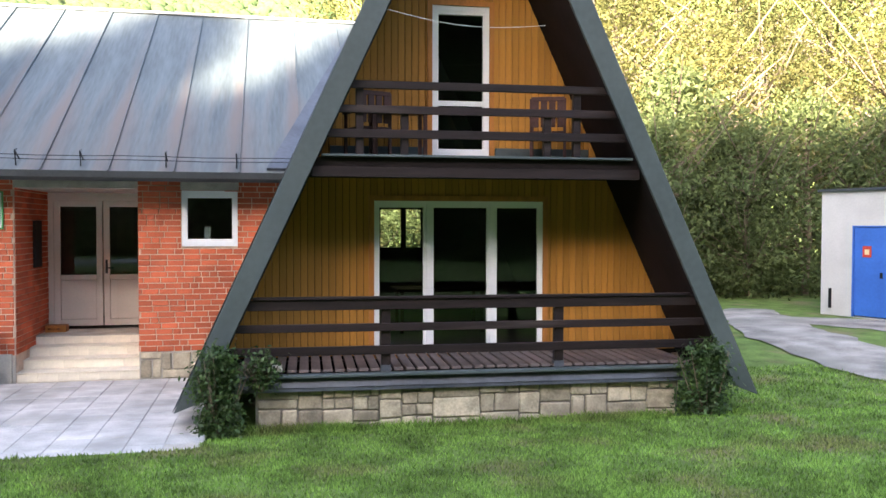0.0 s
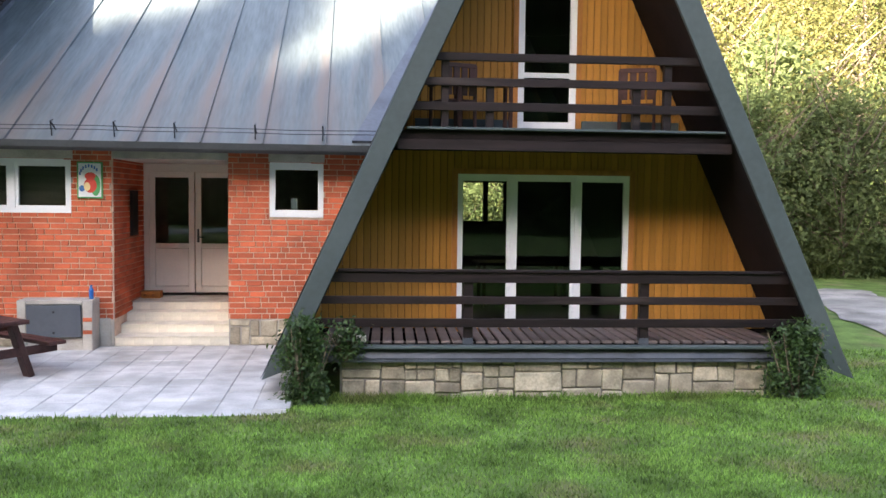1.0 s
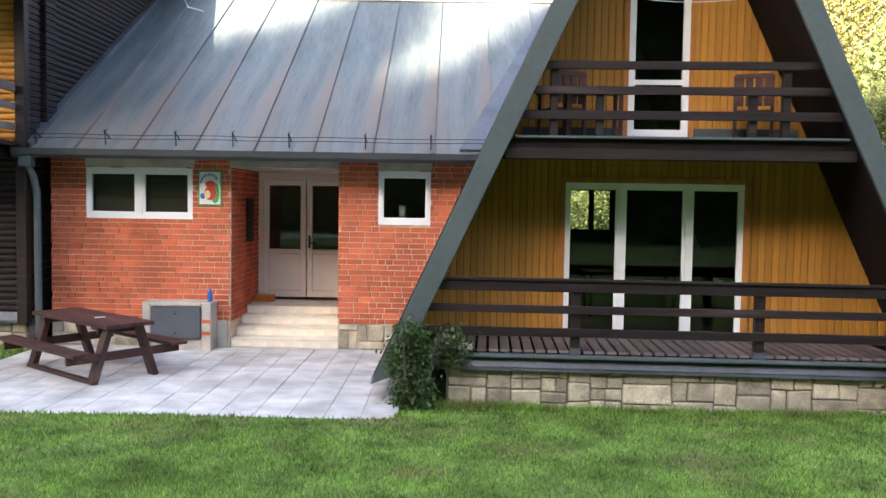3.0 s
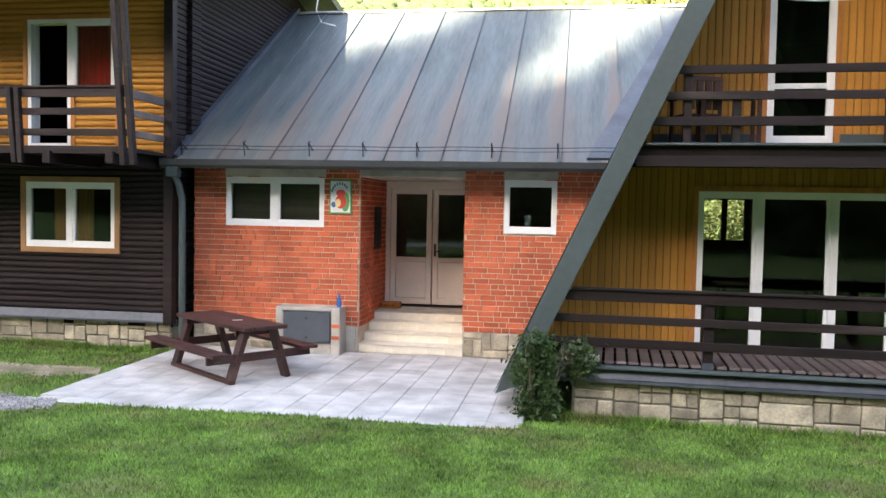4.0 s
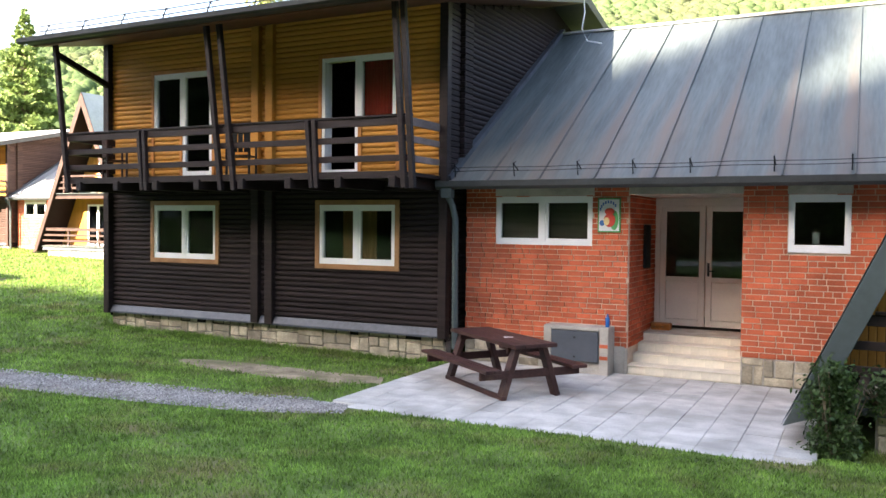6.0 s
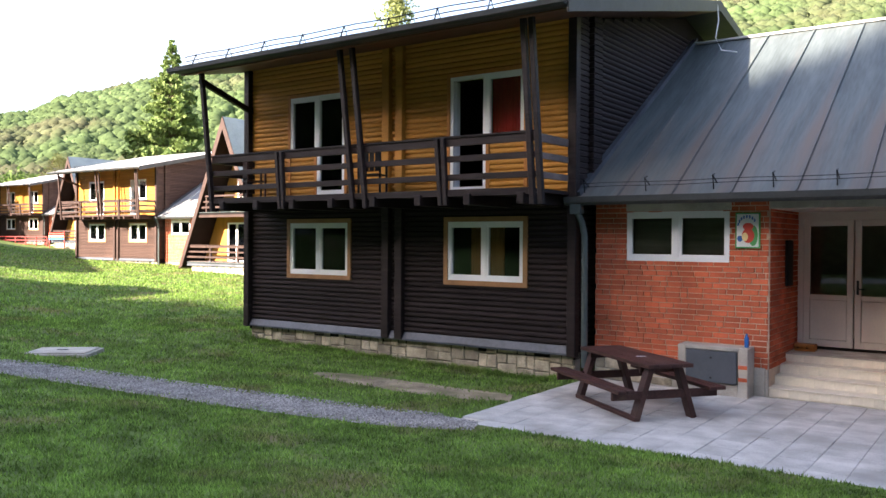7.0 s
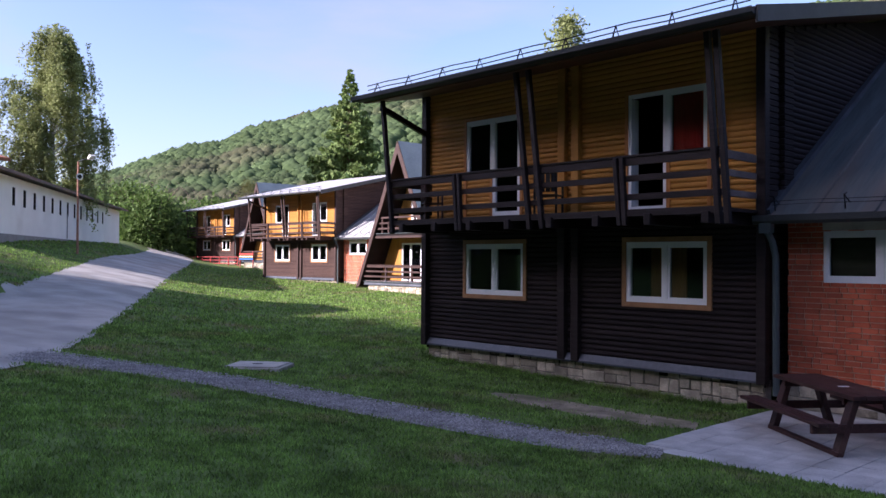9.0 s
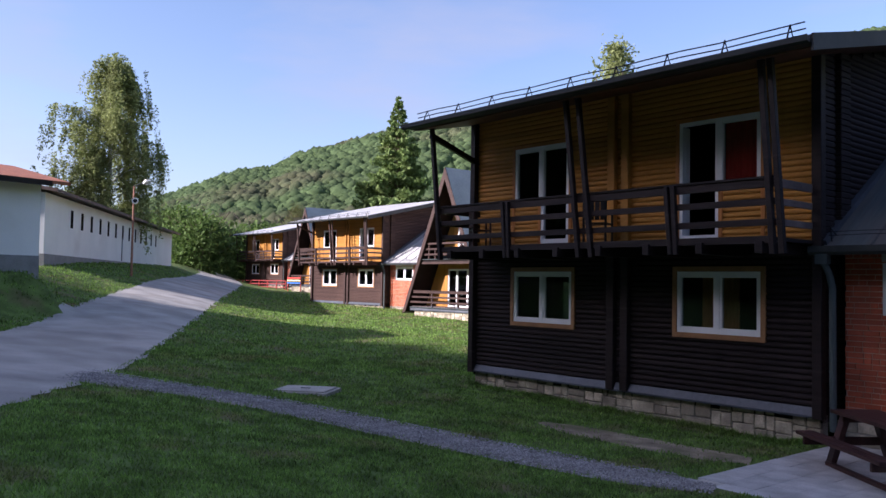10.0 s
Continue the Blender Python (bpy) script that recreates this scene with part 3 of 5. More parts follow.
    for z, d in ((4.25, 0.10), (3.94, 0.10), (3.635, 0.11)):
        boxes("rail", ((-inner(z) - 0.05, inner(z) + 0.05, 0.13, 0.175, z - d / 2, z + d / 2),), DARKWOOD, h, bevel=0.006)
    for x in (-1.55, -0.98, 0.9, 1.3):
        boxes("post", ((x - 0.05, x + 0.05, 0.178, 0.27, 3.372, 4.0 if abs(x) < 1.29 else 4.3),), DARKWOOD, h, bevel=0.006)
    for p, q in ((-inner(3.7), ud[0] - 0.09), (ud[1] + 0.09, inner(3.7))):
        boxes("kick_board", ((p, q, wy - 0.03, wy - 0.004, 3.34, 3.60),), FASCIA, h, "grey-green board at the foot of the wall", 0.004)
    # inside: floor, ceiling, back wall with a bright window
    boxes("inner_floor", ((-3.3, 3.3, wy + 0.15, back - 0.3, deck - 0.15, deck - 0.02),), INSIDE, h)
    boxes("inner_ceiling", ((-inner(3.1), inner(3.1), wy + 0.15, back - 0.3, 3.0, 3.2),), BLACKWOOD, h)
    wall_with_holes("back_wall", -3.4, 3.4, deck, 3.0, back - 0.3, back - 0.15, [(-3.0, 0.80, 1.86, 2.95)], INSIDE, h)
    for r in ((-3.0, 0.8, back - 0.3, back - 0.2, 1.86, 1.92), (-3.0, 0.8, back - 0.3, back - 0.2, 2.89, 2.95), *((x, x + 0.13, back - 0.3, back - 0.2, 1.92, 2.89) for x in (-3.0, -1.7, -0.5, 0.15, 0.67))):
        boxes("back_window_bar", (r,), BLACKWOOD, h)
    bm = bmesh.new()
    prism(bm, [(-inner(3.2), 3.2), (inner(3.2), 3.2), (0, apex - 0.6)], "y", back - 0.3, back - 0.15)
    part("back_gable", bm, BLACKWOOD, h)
    for s in (-1, 1):
        boxes("side_wall", ((s * 3.35 - 0.06, s * 3.35 + 0.06, wy + 0.15, back - 0.3, -0.3, 1.2),), MORTAR, h)
    return h


house_a = a_frame()
house_a.matrix_basis = pose(2.96, 9.0, 0, 0, 0, -2.5)


# ---- the brick building between ----
def brick_link(near=True):
    h = thing("brick_building", "low red brick building with a grey seamed metal roof", "house", group="row of houses")
    XL, XR, WY = -6.66, 1.2, 12.8
    EX0, EX1, DY = -3.60, -1.76, 14.78
    ROOF0, RIDGE = (12.27, 3.29), (18.5, 7.24)
    lw, sw = (-6.05, -4.24, 2.17, 3.04), (-1.09, -0.21, 2.135, 3.04)
    holes = [lw, sw]
    zt, z0 = 3.28, 0.44
    wall = wall_with_holes("wall", XL, EX0, 0.0, zt, WY + 0.018, WY + 0.3, [lw], MORTAR, h, "red brick wall with pale mortar joints")
    wall2 = wall_with_holes("wall", EX1, XR, 0.0, zt, WY + 0.018, WY + 0.3, [sw], MORTAR, h, "red brick wall with pale mortar joints")
    boxes("inner_wall", ((XL, XR, 17.0, 17.1, 0, 3.3), (EX0 - 0.3, EX0 - 0.001, WY + 0.305, DY + 0.2, 0, zt), (EX1 + 0.001, EX1 + 0.3, WY + 0.305, DY + 0.2, 0, zt)), MORTAR, h)
    boxes("inner_floor", ((XL, XR, DY + 0.2, 17.0, 0.4, 0.6),), INSIDE, h)
    # bricks
    ch, bl, g = 0.0925, 0.262, 0.015
    shared, count, loose, joints = {}, 0, [], []

    def brick_mesh(w):
        w = round(w, 2)
        if w not in shared:
            bm = bmesh.new()
            box(bm, 0, w - g, -0.016, 0.035, 0, ch - g)
            shared[w] = mesh_of("brick", bm, BRICK, 0.004)
        return shared[w]
    rng = random.Random(3)
    for row in range(int((zt - z0) / ch)):
        z = z0 + row * ch
        for par, a_, b_ in ((wall, XL, EX0), (wall2, EX1, XR)):
            x = a_ - rng.random() * bl
            while x < b_:
                w = rng.choice((bl, bl, bl, bl / 2))
                for p, q in free_spans(max(x, a_), min(x + w, b_), z, z + ch, holes):
                    if q - p < 0.04:
                        continue
                    joints.append((q - g, q, WY - 0.001, WY + 0.03, z, z + ch - g))
                    joints.append((p, q, WY - 0.009, WY + 0.03, z + ch - g, z + ch))
                    dy = rng.uniform(-0.006, 0.004)
                    if near and count < 300 and (par is wall2 or (p > -4.45 and z < 2.1)):
                        piece("brick", brick_mesh(q - p), par, (p, WY + dy, z))
                        count += 1
                    else:
                        loose.append((p, q - g, WY + dy - 0.016, WY + 0.035, z, z + ch - g))
                x += w
        # the returns of the porch
        y = WY + 0.035 - (bl / 2 if row % 2 else 0)
        while y < DY:
            p, q = max(y, WY + 0.04), min(y + bl - g, DY - 0.02)
            if q - p > 0.04:
                loose.append((EX0 - 0.01, EX0 + 0.012 + rng.uniform(-0.004, 0.004), p, q, z, z + ch - g))
                loose.append((EX1 - 0.012, EX1 + 0.01, p, q, z, z + ch - g))
            y += bl
    boxes("brickwork", loose, BRICKS, h)["kind"] = "stuff"
    boxes("mortar_joints", joints, MORTAR, h)["kind"] = "stuff"
    # plinth stones
    plinth = boxes("plinth", ((XL, EX0, WY - 0.004, WY + 0.017, -0.3, 0.435),), CONCRETE, h, "grey stone plinth")
    plinth_b = boxes("plinth", ((EX1, XR, WY - 0.004, WY + 0.017, -0.3, 0.435),), CONCRETE, h, "grey stone plinth")
    if near:
        stone_row(plinth_b, EX1 + 0.01, XR, 0.0, 0.43, WY + 0.005, 2, 8, 0.30)
        stone_row(plinth, XL, -5.2, 0.0, 0.43, WY + 0.005, 2, 9, 0.40)
    # windows
    casement(h, lw[0], lw[1], lw[2], lw[3], WY - 0.02, name="window", frame_w=0.075)
    casement(h, sw[0], sw[1], sw[2], sw[3], WY - 0.02, halves=1, name="window", frame_w=0.075)
    for a_, b_ in ((lw[0] - 0.02, lw[1] + 0.03), (sw[0] - 0.02, sw[1] + 0.02)):
        boxes("shutter_box", ((a_, b_, WY - 0.025, WY + 0.03, 3.045, 3.2),), CONCRETE, h, "grey shutter box", 0.006)
    boxes("blind", ((lw[0] + 0.05, lw[1] - 0.05, WY + 0.2, WY + 0.22, lw[2], lw[3]),), BLIND, h, "drawn blind behind the panes")
    boxes("sill_vase", ((-0.75, -0.65, WY + 0.12, WY + 0.22, 2.19, 2.45),), WHITEWALL, h)
    # porch ceiling and canopy
    boxes("porch_ceiling", ((EX0, EX1, WY - 0.03, DY + 0.05, 3.06, 3.18),), CONCRETE, h, "grey porch soffit", 0.005)
    # entrance door, two leaves
    d0, d1, dz, dt = -3.58, -1.77, 0.63, 3.0
    door = wall_with_holes("entrance_door", d0, d1, dz, dt, DY, DY + 0.1, [(d0 + 0.08, d1 - 0.05, dz, dt - 0.08)], DOORW, h, "cream white double entrance door")
    mid = (d0 + d1) / 2 + 0.01
    for a_, b_ in ((d0 + 0.085, mid - 0.01), (mid + 0.01, d1 - 0.055)):
        s = 0.105
        zg = 1.58
        boxes("leaf", ((a_, a_ + s, DY + 0.01, DY + 0.07, dz + 0.02, dt - 0.085), (b_ - s, b_, DY + 0.01, DY + 0.07, dz + 0.02, dt - 0.085), (a_ + s, b_ - s, DY + 0.01, DY + 0.07, dt - 0.085 - s, dt - 0.085),
                       (a_ + s, b_ - s, DY + 0.01, DY + 0.07, zg - 0.09, zg), (a_ + s, b_ - s, DY + 0.01, DY + 0.07, dz + 0.02, dz + 0.14)), DOORW, door, bevel=0.006)
        boxes("door_panel", ((a_ + s + 0.004, b_ - s - 0.004, DY + 0.03, DY + 0.06, dz + 0.144, zg - 0.094),), DOORW, door, bevel=0.008)
        p = boxes("pane", ((a_ + s, b_ - s, DY + 0.035, DY + 0.045, zg, dt - 0.085 - s),), GLASS, door, "dark reflecting glass")
        p.visible_shadow = False
    bm = bmesh.new()
    tube(bm, [(mid + 0.06, DY, 1.70), (mid + 0.06, DY - 0.06, 1.70), (mid + 0.19, DY - 0.06, 1.70)], [0.012] * 3)
    box(bm, mid + 0.04, mid + 0.08, DY, DY + 0.012, 1.6, 1.85)
    part("handle", bm, GUTTER, door, "metal lever handle")
    boxes("transom_panel", ((EX0, EX1, DY + 0.02, DY + 0.12, dt, 3.06), (EX0, d0, DY + 0.02, DY + 0.12, dz, dt)), DOORW, h)
    # steps: four risers, tiled
    for i in range(4):
        zt_, y0 = 0.15 * (i + 1), 12.83 + 0.36 * i
        st = boxes("step", ((EX0 + 0.01 if i else EX0 - 0.04, EX1 - 0.01, y0 + 0.012, DY + 0.1, 0.15 * i - (0.1 if not i else 0), zt_ - 0.02),), STEPTILE, h, "cream tiled step")
        boxes("tread", ((EX0 + 0.005 if i else EX0 - 0.05, EX1 - 0.005, y0 - 0.02, (y0 + 0.38 if i < 3 else DY + 0.02), zt_ - 0.02, zt_),), CONCRETE if i == 3 else STEPTILE, st, bevel=0.005)
        n = 6
        w = (EX1 - EX0) / n
        bm = bmesh.new()
        box(bm, 0.004, w - 0.004, 0, 0.012, 0.004, 0.126)
        me = mesh_of("riser_tile", bm, STEPTILE, 0.002)
        for j in range(n):
            piece("riser_tile", me, st, (EX0 + j * w, y0, 0.15 * i))
    boxes("step_cheek", ((EX0 - 0.22, EX0 - 0.045, WY - 0.04, WY + 0.04, -0.1, 0.46),), CONCRETE, h, bevel=0.01)
    # roof: sheet panels with standing seams
    sl = Vector((0, RIDGE[0] - ROOF0[0], RIDGE[1] - ROOF0[1]))
    up = Vector((0, -sl.z, sl.y)).normalized()
    L = sl.length
    ang = math.atan2(sl.z, sl.y)
    body = bmesh.new()
    prism(body, [(12.25, 3.26), (RIDGE[0], RIDGE[1] - 0.03), (24.5, 3.3), (24.5, 3.2), (RIDGE[0], RIDGE[1] - 0.2), (12.4, 3.2)], "x", -6.84, 4.0)
    roof = part("roof", body, GUTTER, h, "weathered grey seamed metal roof")
    seams = [-6.84, -6.02, -5.06, -4.08, -3.09, -2.12, -1.16, -0.17, 0.84, 1.83, 2.82, 3.7]
    for x0, x1 in zip(seams, seams[1:]):
        w = x1 - x0
        bm = bmesh.new()
        ring = [(0.0, -0.004), (w - 0.004, -0.004), (w - 0.004, 0.004), (0.014, 0.004), (0.012, 0.04), (-0.006, 0.04), (-0.006, 0.0)]
        prism(bm, ring, "y", -L / 2, L / 2)
        piece("roof_panel", mesh_of("roof_panel", bm, ROOF), roof, (x0, (ROOF0[0] + RIDGE[0]) / 2, (ROOF0[1] + RIDGE[1]) / 2), (ang, 0, 0))
    boxes("ridge_cap", ((-6.84, 4.0, RIDGE[0] - 0.1, RIDGE[0] + 0.1, RIDGE[1] - 0.02, RIDGE[1] + 0.04),), LIGHTROOF, roof, "pale ridge cap", 0.01)
    # flashing against the log house
    bm = bmesh.new()
    p0, p1 = Vector((-6.8, 12.3, 3.34)), Vector((-6.8, 18.6, 7.34))
    beam(bm, p0, p1, 0.12, 0.14, up)
    part("flashing", bm, SKIRT, roof)
    # valley sheet against the A-frame's slope
    bm = bmesh.new()
    a_, b_ = Vector((0.26, 12.36, 3.35)), Vector((2.2, 18.15, 7.02))
    quad = [a_, a_ + Vector((1.5, 0, 0)), b_ + Vector((1.5, 0, 0)), b_]
    v = [bm.verts.new(p + up * q) for q in (0.006, 0.05) for p in quad]
    for f in ((3, 2, 1, 0), (4, 5, 6, 7), (0, 1, 5, 4), (1, 2, 6, 5), (2, 3, 7, 6), (3, 0, 4, 7)):
        bm.faces.new([v[i] for i in f])
    part("valley_sheet", bm, SKIRT, roof, "blue-grey valley sheet")
    # gutter and snow guards
    bm = bmesh.new()
    ring = [(12.10, 3.30), (12.11, 3.20), (12.16, 3.15), (12.22, 3.15), (12.27, 3.20), (12.28, 3.27), (12.262, 3.27), (12.25, 3.21), (12.2, 3.175), (12.15, 3.18), (12.125, 3.22), (12.118, 3.30)]
    prism(bm, ring, "x", -6.98, 1.0)
    part("gutter", bm, GUTTER, h, "dark metal gutter")
    for i, x in enumerate((-6.7, -5.55, -4.39, -3.45, -2.53, -1.28, -0.21, 1.02)):
        bm = bmesh.new()
        c = Vector((x, 12.44, 3.40)) + up * 0.01
        d = sl.normalized()
        tube(bm, [c - d * 0.05, c + up * 0.22 + d * 0.02, c + d * 0.16], [0.012] * 3, 5)
        tube(bm, [c + up * 0.22 + d * 0.02, c + up * 0.19 + d * 0.13], [0.012] * 2, 5)
        part("snow_hook", bm, STEEL, roof, "black iron snow hook")
    bm = bmesh.new()
    for q in (0.10, 0.17):
        c = Vector((0, 12.44, 3.40)) + up * q
        tube(bm, [(x, c.y, c.z + 0.008 * math.sin(i * 1.7)) for i, x in enumerate(np.linspace(-6.75, 1.1, 14))], [0.006] * 14, 5)
    part("snow_rail", bm, STEEL, roof)
    return h


house_b = brick_link()


# ---- the dark log house with the balcony ----
def log_house(near=True):
    h = thing("log_house", "two storey dark brown log-sided house with an ochre upper floor", "house", group="row of houses")
    X0, X1, Y = -15.55, -6.87, 12.36
    Z0, ZB, ZT = 0.60, 3.22, 6.55
    w1, w2 = (-14.12, -12.34, 1.72, 2.88), (-9.66, -7.93, 1.72, 2.88)
    u1, u2 = (-14.12, -12.45, 3.5, 5.75), (-9.62, -7.93, 3.5, 5.75)
    low = [(w[0] - 0.09, w[1] + 0.09, w[2] - 0.09, w[3] + 0.09) for w in (w1, w2)]
    upp = [(u1[0], u1[1], 4.42, u1[3]), ((u1[0] + u1[1]) / 2, u1[1], u1[2], u1[3]), (u2[0], u2[1], 4.42, u2[3]), (u2[0], (u2[0] + u2[1]) / 2, u2[2], u2[3])]
    wall = wall_with_holes("lower_wall", X0, X1, 0.35, ZB + 0.1, Y + 0.022, Y + 0.2, [w1, w2], BLACKWOOD, h, "dark brown half-round log siding")
    log_wall(wall, X0 + 0.1, -11.3, Z0, ZB, Y, low, LOGWOOD)
    log_wall(wall, -10.78, X1 - 0.08, Z0, ZB, Y, low, LOGWOOD)
    log_wall(wall, -11.15, -10.95, Z0, ZB, Y + 0.0, [], LOGWOOD)
    wall = wall_with_holes("upper_wall", X0, X1, ZB + 0.102, ZT + 0.2, Y + 0.022, Y + 0.2, upp, BLACKWOOD, h, "ochre half-round log siding")
    log_wall(wall, X0 + 0.1, -11.3, ZB + 0.12, ZT, Y, upp, YELLOWH)
    log_wall(wall, -10.78, X1 - 0.08, ZB + 0.12, ZT, Y, upp, YELLOWH)
    log_wall(wall, -11.15, -10.95, ZB + 0.12, ZT, Y, [], YELLOWH)
    for x in (-11.32, -10.96):
        boxes("pilaster", ((x, x + 0.19, Y - 0.13, Y + 0.02, 0.45, ZB),), DARKWOOD, h, "dark brown post on the facade", 0.01)
        boxes("pilaster", ((x, x + 0.19, Y - 0.13, Y + 0.02, ZB + 0.12, ZT),), YELLOWH, h, "ochre post on the facade", 0.01)
    for x in (X0 - 0.04, X1 - 0.09):
        boxes("corner_post", ((x, x + 0.17, Y - 0.15, Y + 0.02, 0.42, ZT + 0.1),), DARKWOOD, h, bevel=0.01)
    # side walls with the same siding, seen above the low roof
    for x, s in ((X1, 1), (X0, -1)):
        bm = bmesh.new()
        prism(bm, [(Y + 0.2, 0.35), (20, 0.35), (20, 7.45), (18.1, 7.8), (Y - 0.1, 6.5), (Y + 0.2, 6.5)], "x", x - 0.1 * s, x)
        side = part("side_wall", bm, BLACKWOOD, h, "dark brown log-sided gable wall")
        for i in range(64):
            z = 0.60 + i * 0.105
            y1 = 19.95 if z < 7.3 else 19.0
            y0 = Y + 0.1 if z < 6.5 else Y + (z - 6.5) / 0.228 + 0.3
            if z > 7.5 or (s < 0 and not near):
                continue
            piece("siding_board", log_board(y1 - y0, 0.105, LOGWOOD), side, (x if s > 0 else x, y0 if s > 0 else y1, z), (0, 0, radians(90 * s)))
        for y, out in (((Y + 0.0, 0.07), (Y + 0.5, 0.12)) if s > 0 else ()):
            for i in range(32):
                boxes("log_end", ((x, x + out, y, y + (0.36 if out < 0.1 else 0.38), ZB + 0.1 + i * 0.105, ZB + 0.198 + i * 0.105),), LOGWOOD, side, bevel=0.012)
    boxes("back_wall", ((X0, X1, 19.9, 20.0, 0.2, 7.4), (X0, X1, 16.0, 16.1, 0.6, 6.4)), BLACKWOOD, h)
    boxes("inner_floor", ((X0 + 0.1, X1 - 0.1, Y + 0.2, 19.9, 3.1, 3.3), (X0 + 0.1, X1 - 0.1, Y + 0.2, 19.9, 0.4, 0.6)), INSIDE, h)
    # stone plinth and drip sheet
    plinth = boxes("plinth", ((X0 + 0.05, X1, Y + 0.05, Y + 0.25, -0.3, 0.47),), STONEBED, h, "squared pale stone plinth")
    if near:
        stone_row(plinth, X0 + 0.06, X1 - 0.01, -0.07, 0.46, Y + 0.045, 3, 11, 0.30)
    bm = bmesh.new()
    prism(bm, [(Y - 0.10, 0.43), (Y - 0.10, 0.47), (Y - 0.02, 0.60), (Y + 0.03, 0.60), (Y + 0.03, 0.47)], "x", X0 + 0.1, X1 - 0.02)
    part("drip_sheet", bm, SKIRT, h, "blue-grey sheet along the foot of the wall")
    # windows
    for (a_, b_, c, d), cur in ((w1, CURTAIN), (w2, CURTAIN_TAN)):
        casement(h, a_, b_, c, d, Y - 0.03, frame_w=0.07, casing=(TAN, 0.095))
        for p, q in (((a_ + 0.27, a_ + 0.70),) if cur is CURTAIN else ((a_ + 0.5, a_ + 0.76), (a_ + 0.9, a_ + 1.25))):
            bm = bmesh.new()
            n = 14
            ring = [(p + (q - p) * i / n, Y + 0.06 + 0.02 * (i % 2)) for i in range(n + 1)] + [(q, Y + 0.10), (p, Y + 0.10)]
            prism(bm, ring, "z", c - 0.1, d + 0.1)
            part("curtain", bm, cur, h)
    for (a_, b_, c, d), door_first in ((u1, False), (u2, True)):
        m_ = (a_ + b_) / 2
        if door_first:
            casement(h, a_, m_, c, d, Y - 0.03, halves=1, frame_w=0.07, name="balcony_door", label="white plastic balcony door standing open", opened=(0,))
            casement(h, m_ + 0.002, b_, 4.42, d, Y - 0.03, halves=1, frame_w=0.07)
            boxes("open_leaf", ((a_ + 0.02, a_ + 0.07, Y + 0.07, Y + 0.22, c + 0.05, d - 0.07),), PVC, h, bevel=0.005)
        else:
            casement(h, a_, m_, 4.42, d, Y - 0.03, halves=1, frame_w=0.07)
            casement(h, m_ + 0.002, b_, c, d, Y - 0.03, halves=1, frame_w=0.07, name="balcony_door", label="white plastic balcony door")
        for r in ((a_ - 0.08, a_, Y - 0.045, Y + 0.02, 3.45, d + 0.08), (b_, b_ + 0.08, Y - 0.045, Y + 0.02, 3.45, d + 0.08), (a_, b_, Y - 0.045, Y + 0.02, d, d + 0.08),
                  ((m_, m_ + 0.08, Y - 0.045, Y + 0.02, 3.45, 4.42) if door_first else (m_ - 0.08, m_, Y - 0.045, Y + 0.02, 3.45, 4.42))):
            boxes("door_casing", (r,), ORANGE, h, bevel=0.005)
        p, q = (m_ + 0.1, b_ - 0.05) if door_first else (a_ + 0.03, a_ + 0.52)
        bm = bmesh.new()
        n = 20
        ring = [(p + (q - p) * i / n, Y + 0.06 + 0.025 * (i % 2)) for i in range(n + 1)] + [(q, Y + 0.12), (p, Y + 0.12)]
        prism(bm, ring, "z", 3.6, d + 0.1)
        part("curtain", bm, CURTAIN, h, "deep red curtain")
    # balcony
    BY = 11.0
    boxes("balcony_floor", ((X0 + 0.3, X1 - 0.05, BY - 0.02, Y, 3.34, 3.40),), DARKWOOD, h)
    for x in np.linspace(X0 + 0.75, X1 - 0.3, 8):
        boxes("floor_beam", ((x - 0.07, x + 0.07, BY - 0.12, Y, 3.14, 3.338),), DARKWOOD, h, bevel=0.01)
    for z, d in ((4.27, 0.14), (3.97, 0.11), (3.64, 0.11)):
        boxes("rail", ((X0 + 0.3, X1 - 0.02, BY - 0.02, BY + 0.03, z - d / 2, z + d / 2),), DARKWOOD, h, bevel=0.006)
        boxes("side_rail", ((X1 - 0.11, X1 - 0.06, BY + 0.04, Y - 0.16, z - d / 2, z + d / 2),), DECK, h, bevel=0.006)
        boxes("side_rail", ((X0 + 0.32, X0 + 0.37, BY + 0.04, Y - 0.16, z - d / 2, z + d / 2),), DARKWOOD, h, bevel=0.006)
    boxes("handrail", ((X0 + 0.28, X1 + 0.0, BY - 0.05, BY + 0.09, 4.342, 4.38),), DARKWOOD, h, bevel=0.006)
    boxes("balcony_lip", ((X0 + 0.3, X1 - 0.05, BY - 0.06, BY - 0.022, 3.30, 3.42),), DARKWOOD, h)
    for x, tall in ((X0 + 0.34, 1), (-13.0, 0), (-11.0, 1), (-10.68, 1), (-8.85, 0), (-7.0, 1), (-6.84, 1)):
        lean = -0.2 if x > -8 else -0.36
        for s in ((-0.055, 0.055) if not tall else (0,)):
            bm = bmesh.new()
            if tall:
                beam(bm, (x + 0.05, BY - 0.06, 3.12), (x + lean + 0.05, BY - 0.10, 6.38), 0.095, 0.1, (0, 1, 0))
            else:
                beam(bm, (x + s + 0.06, BY - 0.06, 3.14), (x + s * 1.3 - 0.03, BY - 0.06, 4.34), 0.085, 0.09, (0, 1, 0))
            part("post", bm, DARKWOOD, h, "leaning dark brown balcony post", 0.008)
    bm = bmesh.new()
    beam(bm, (X0 + 0.0, BY - 0.1, 6.1), (X0 + 0.1, Y, 5.55), 0.1, 0.12)
    part("brace", bm, DARKWOOD, h)
    # roof
    ov0, ov1 = X0 - 0.35, -6.1
    bm = bmesh.new()
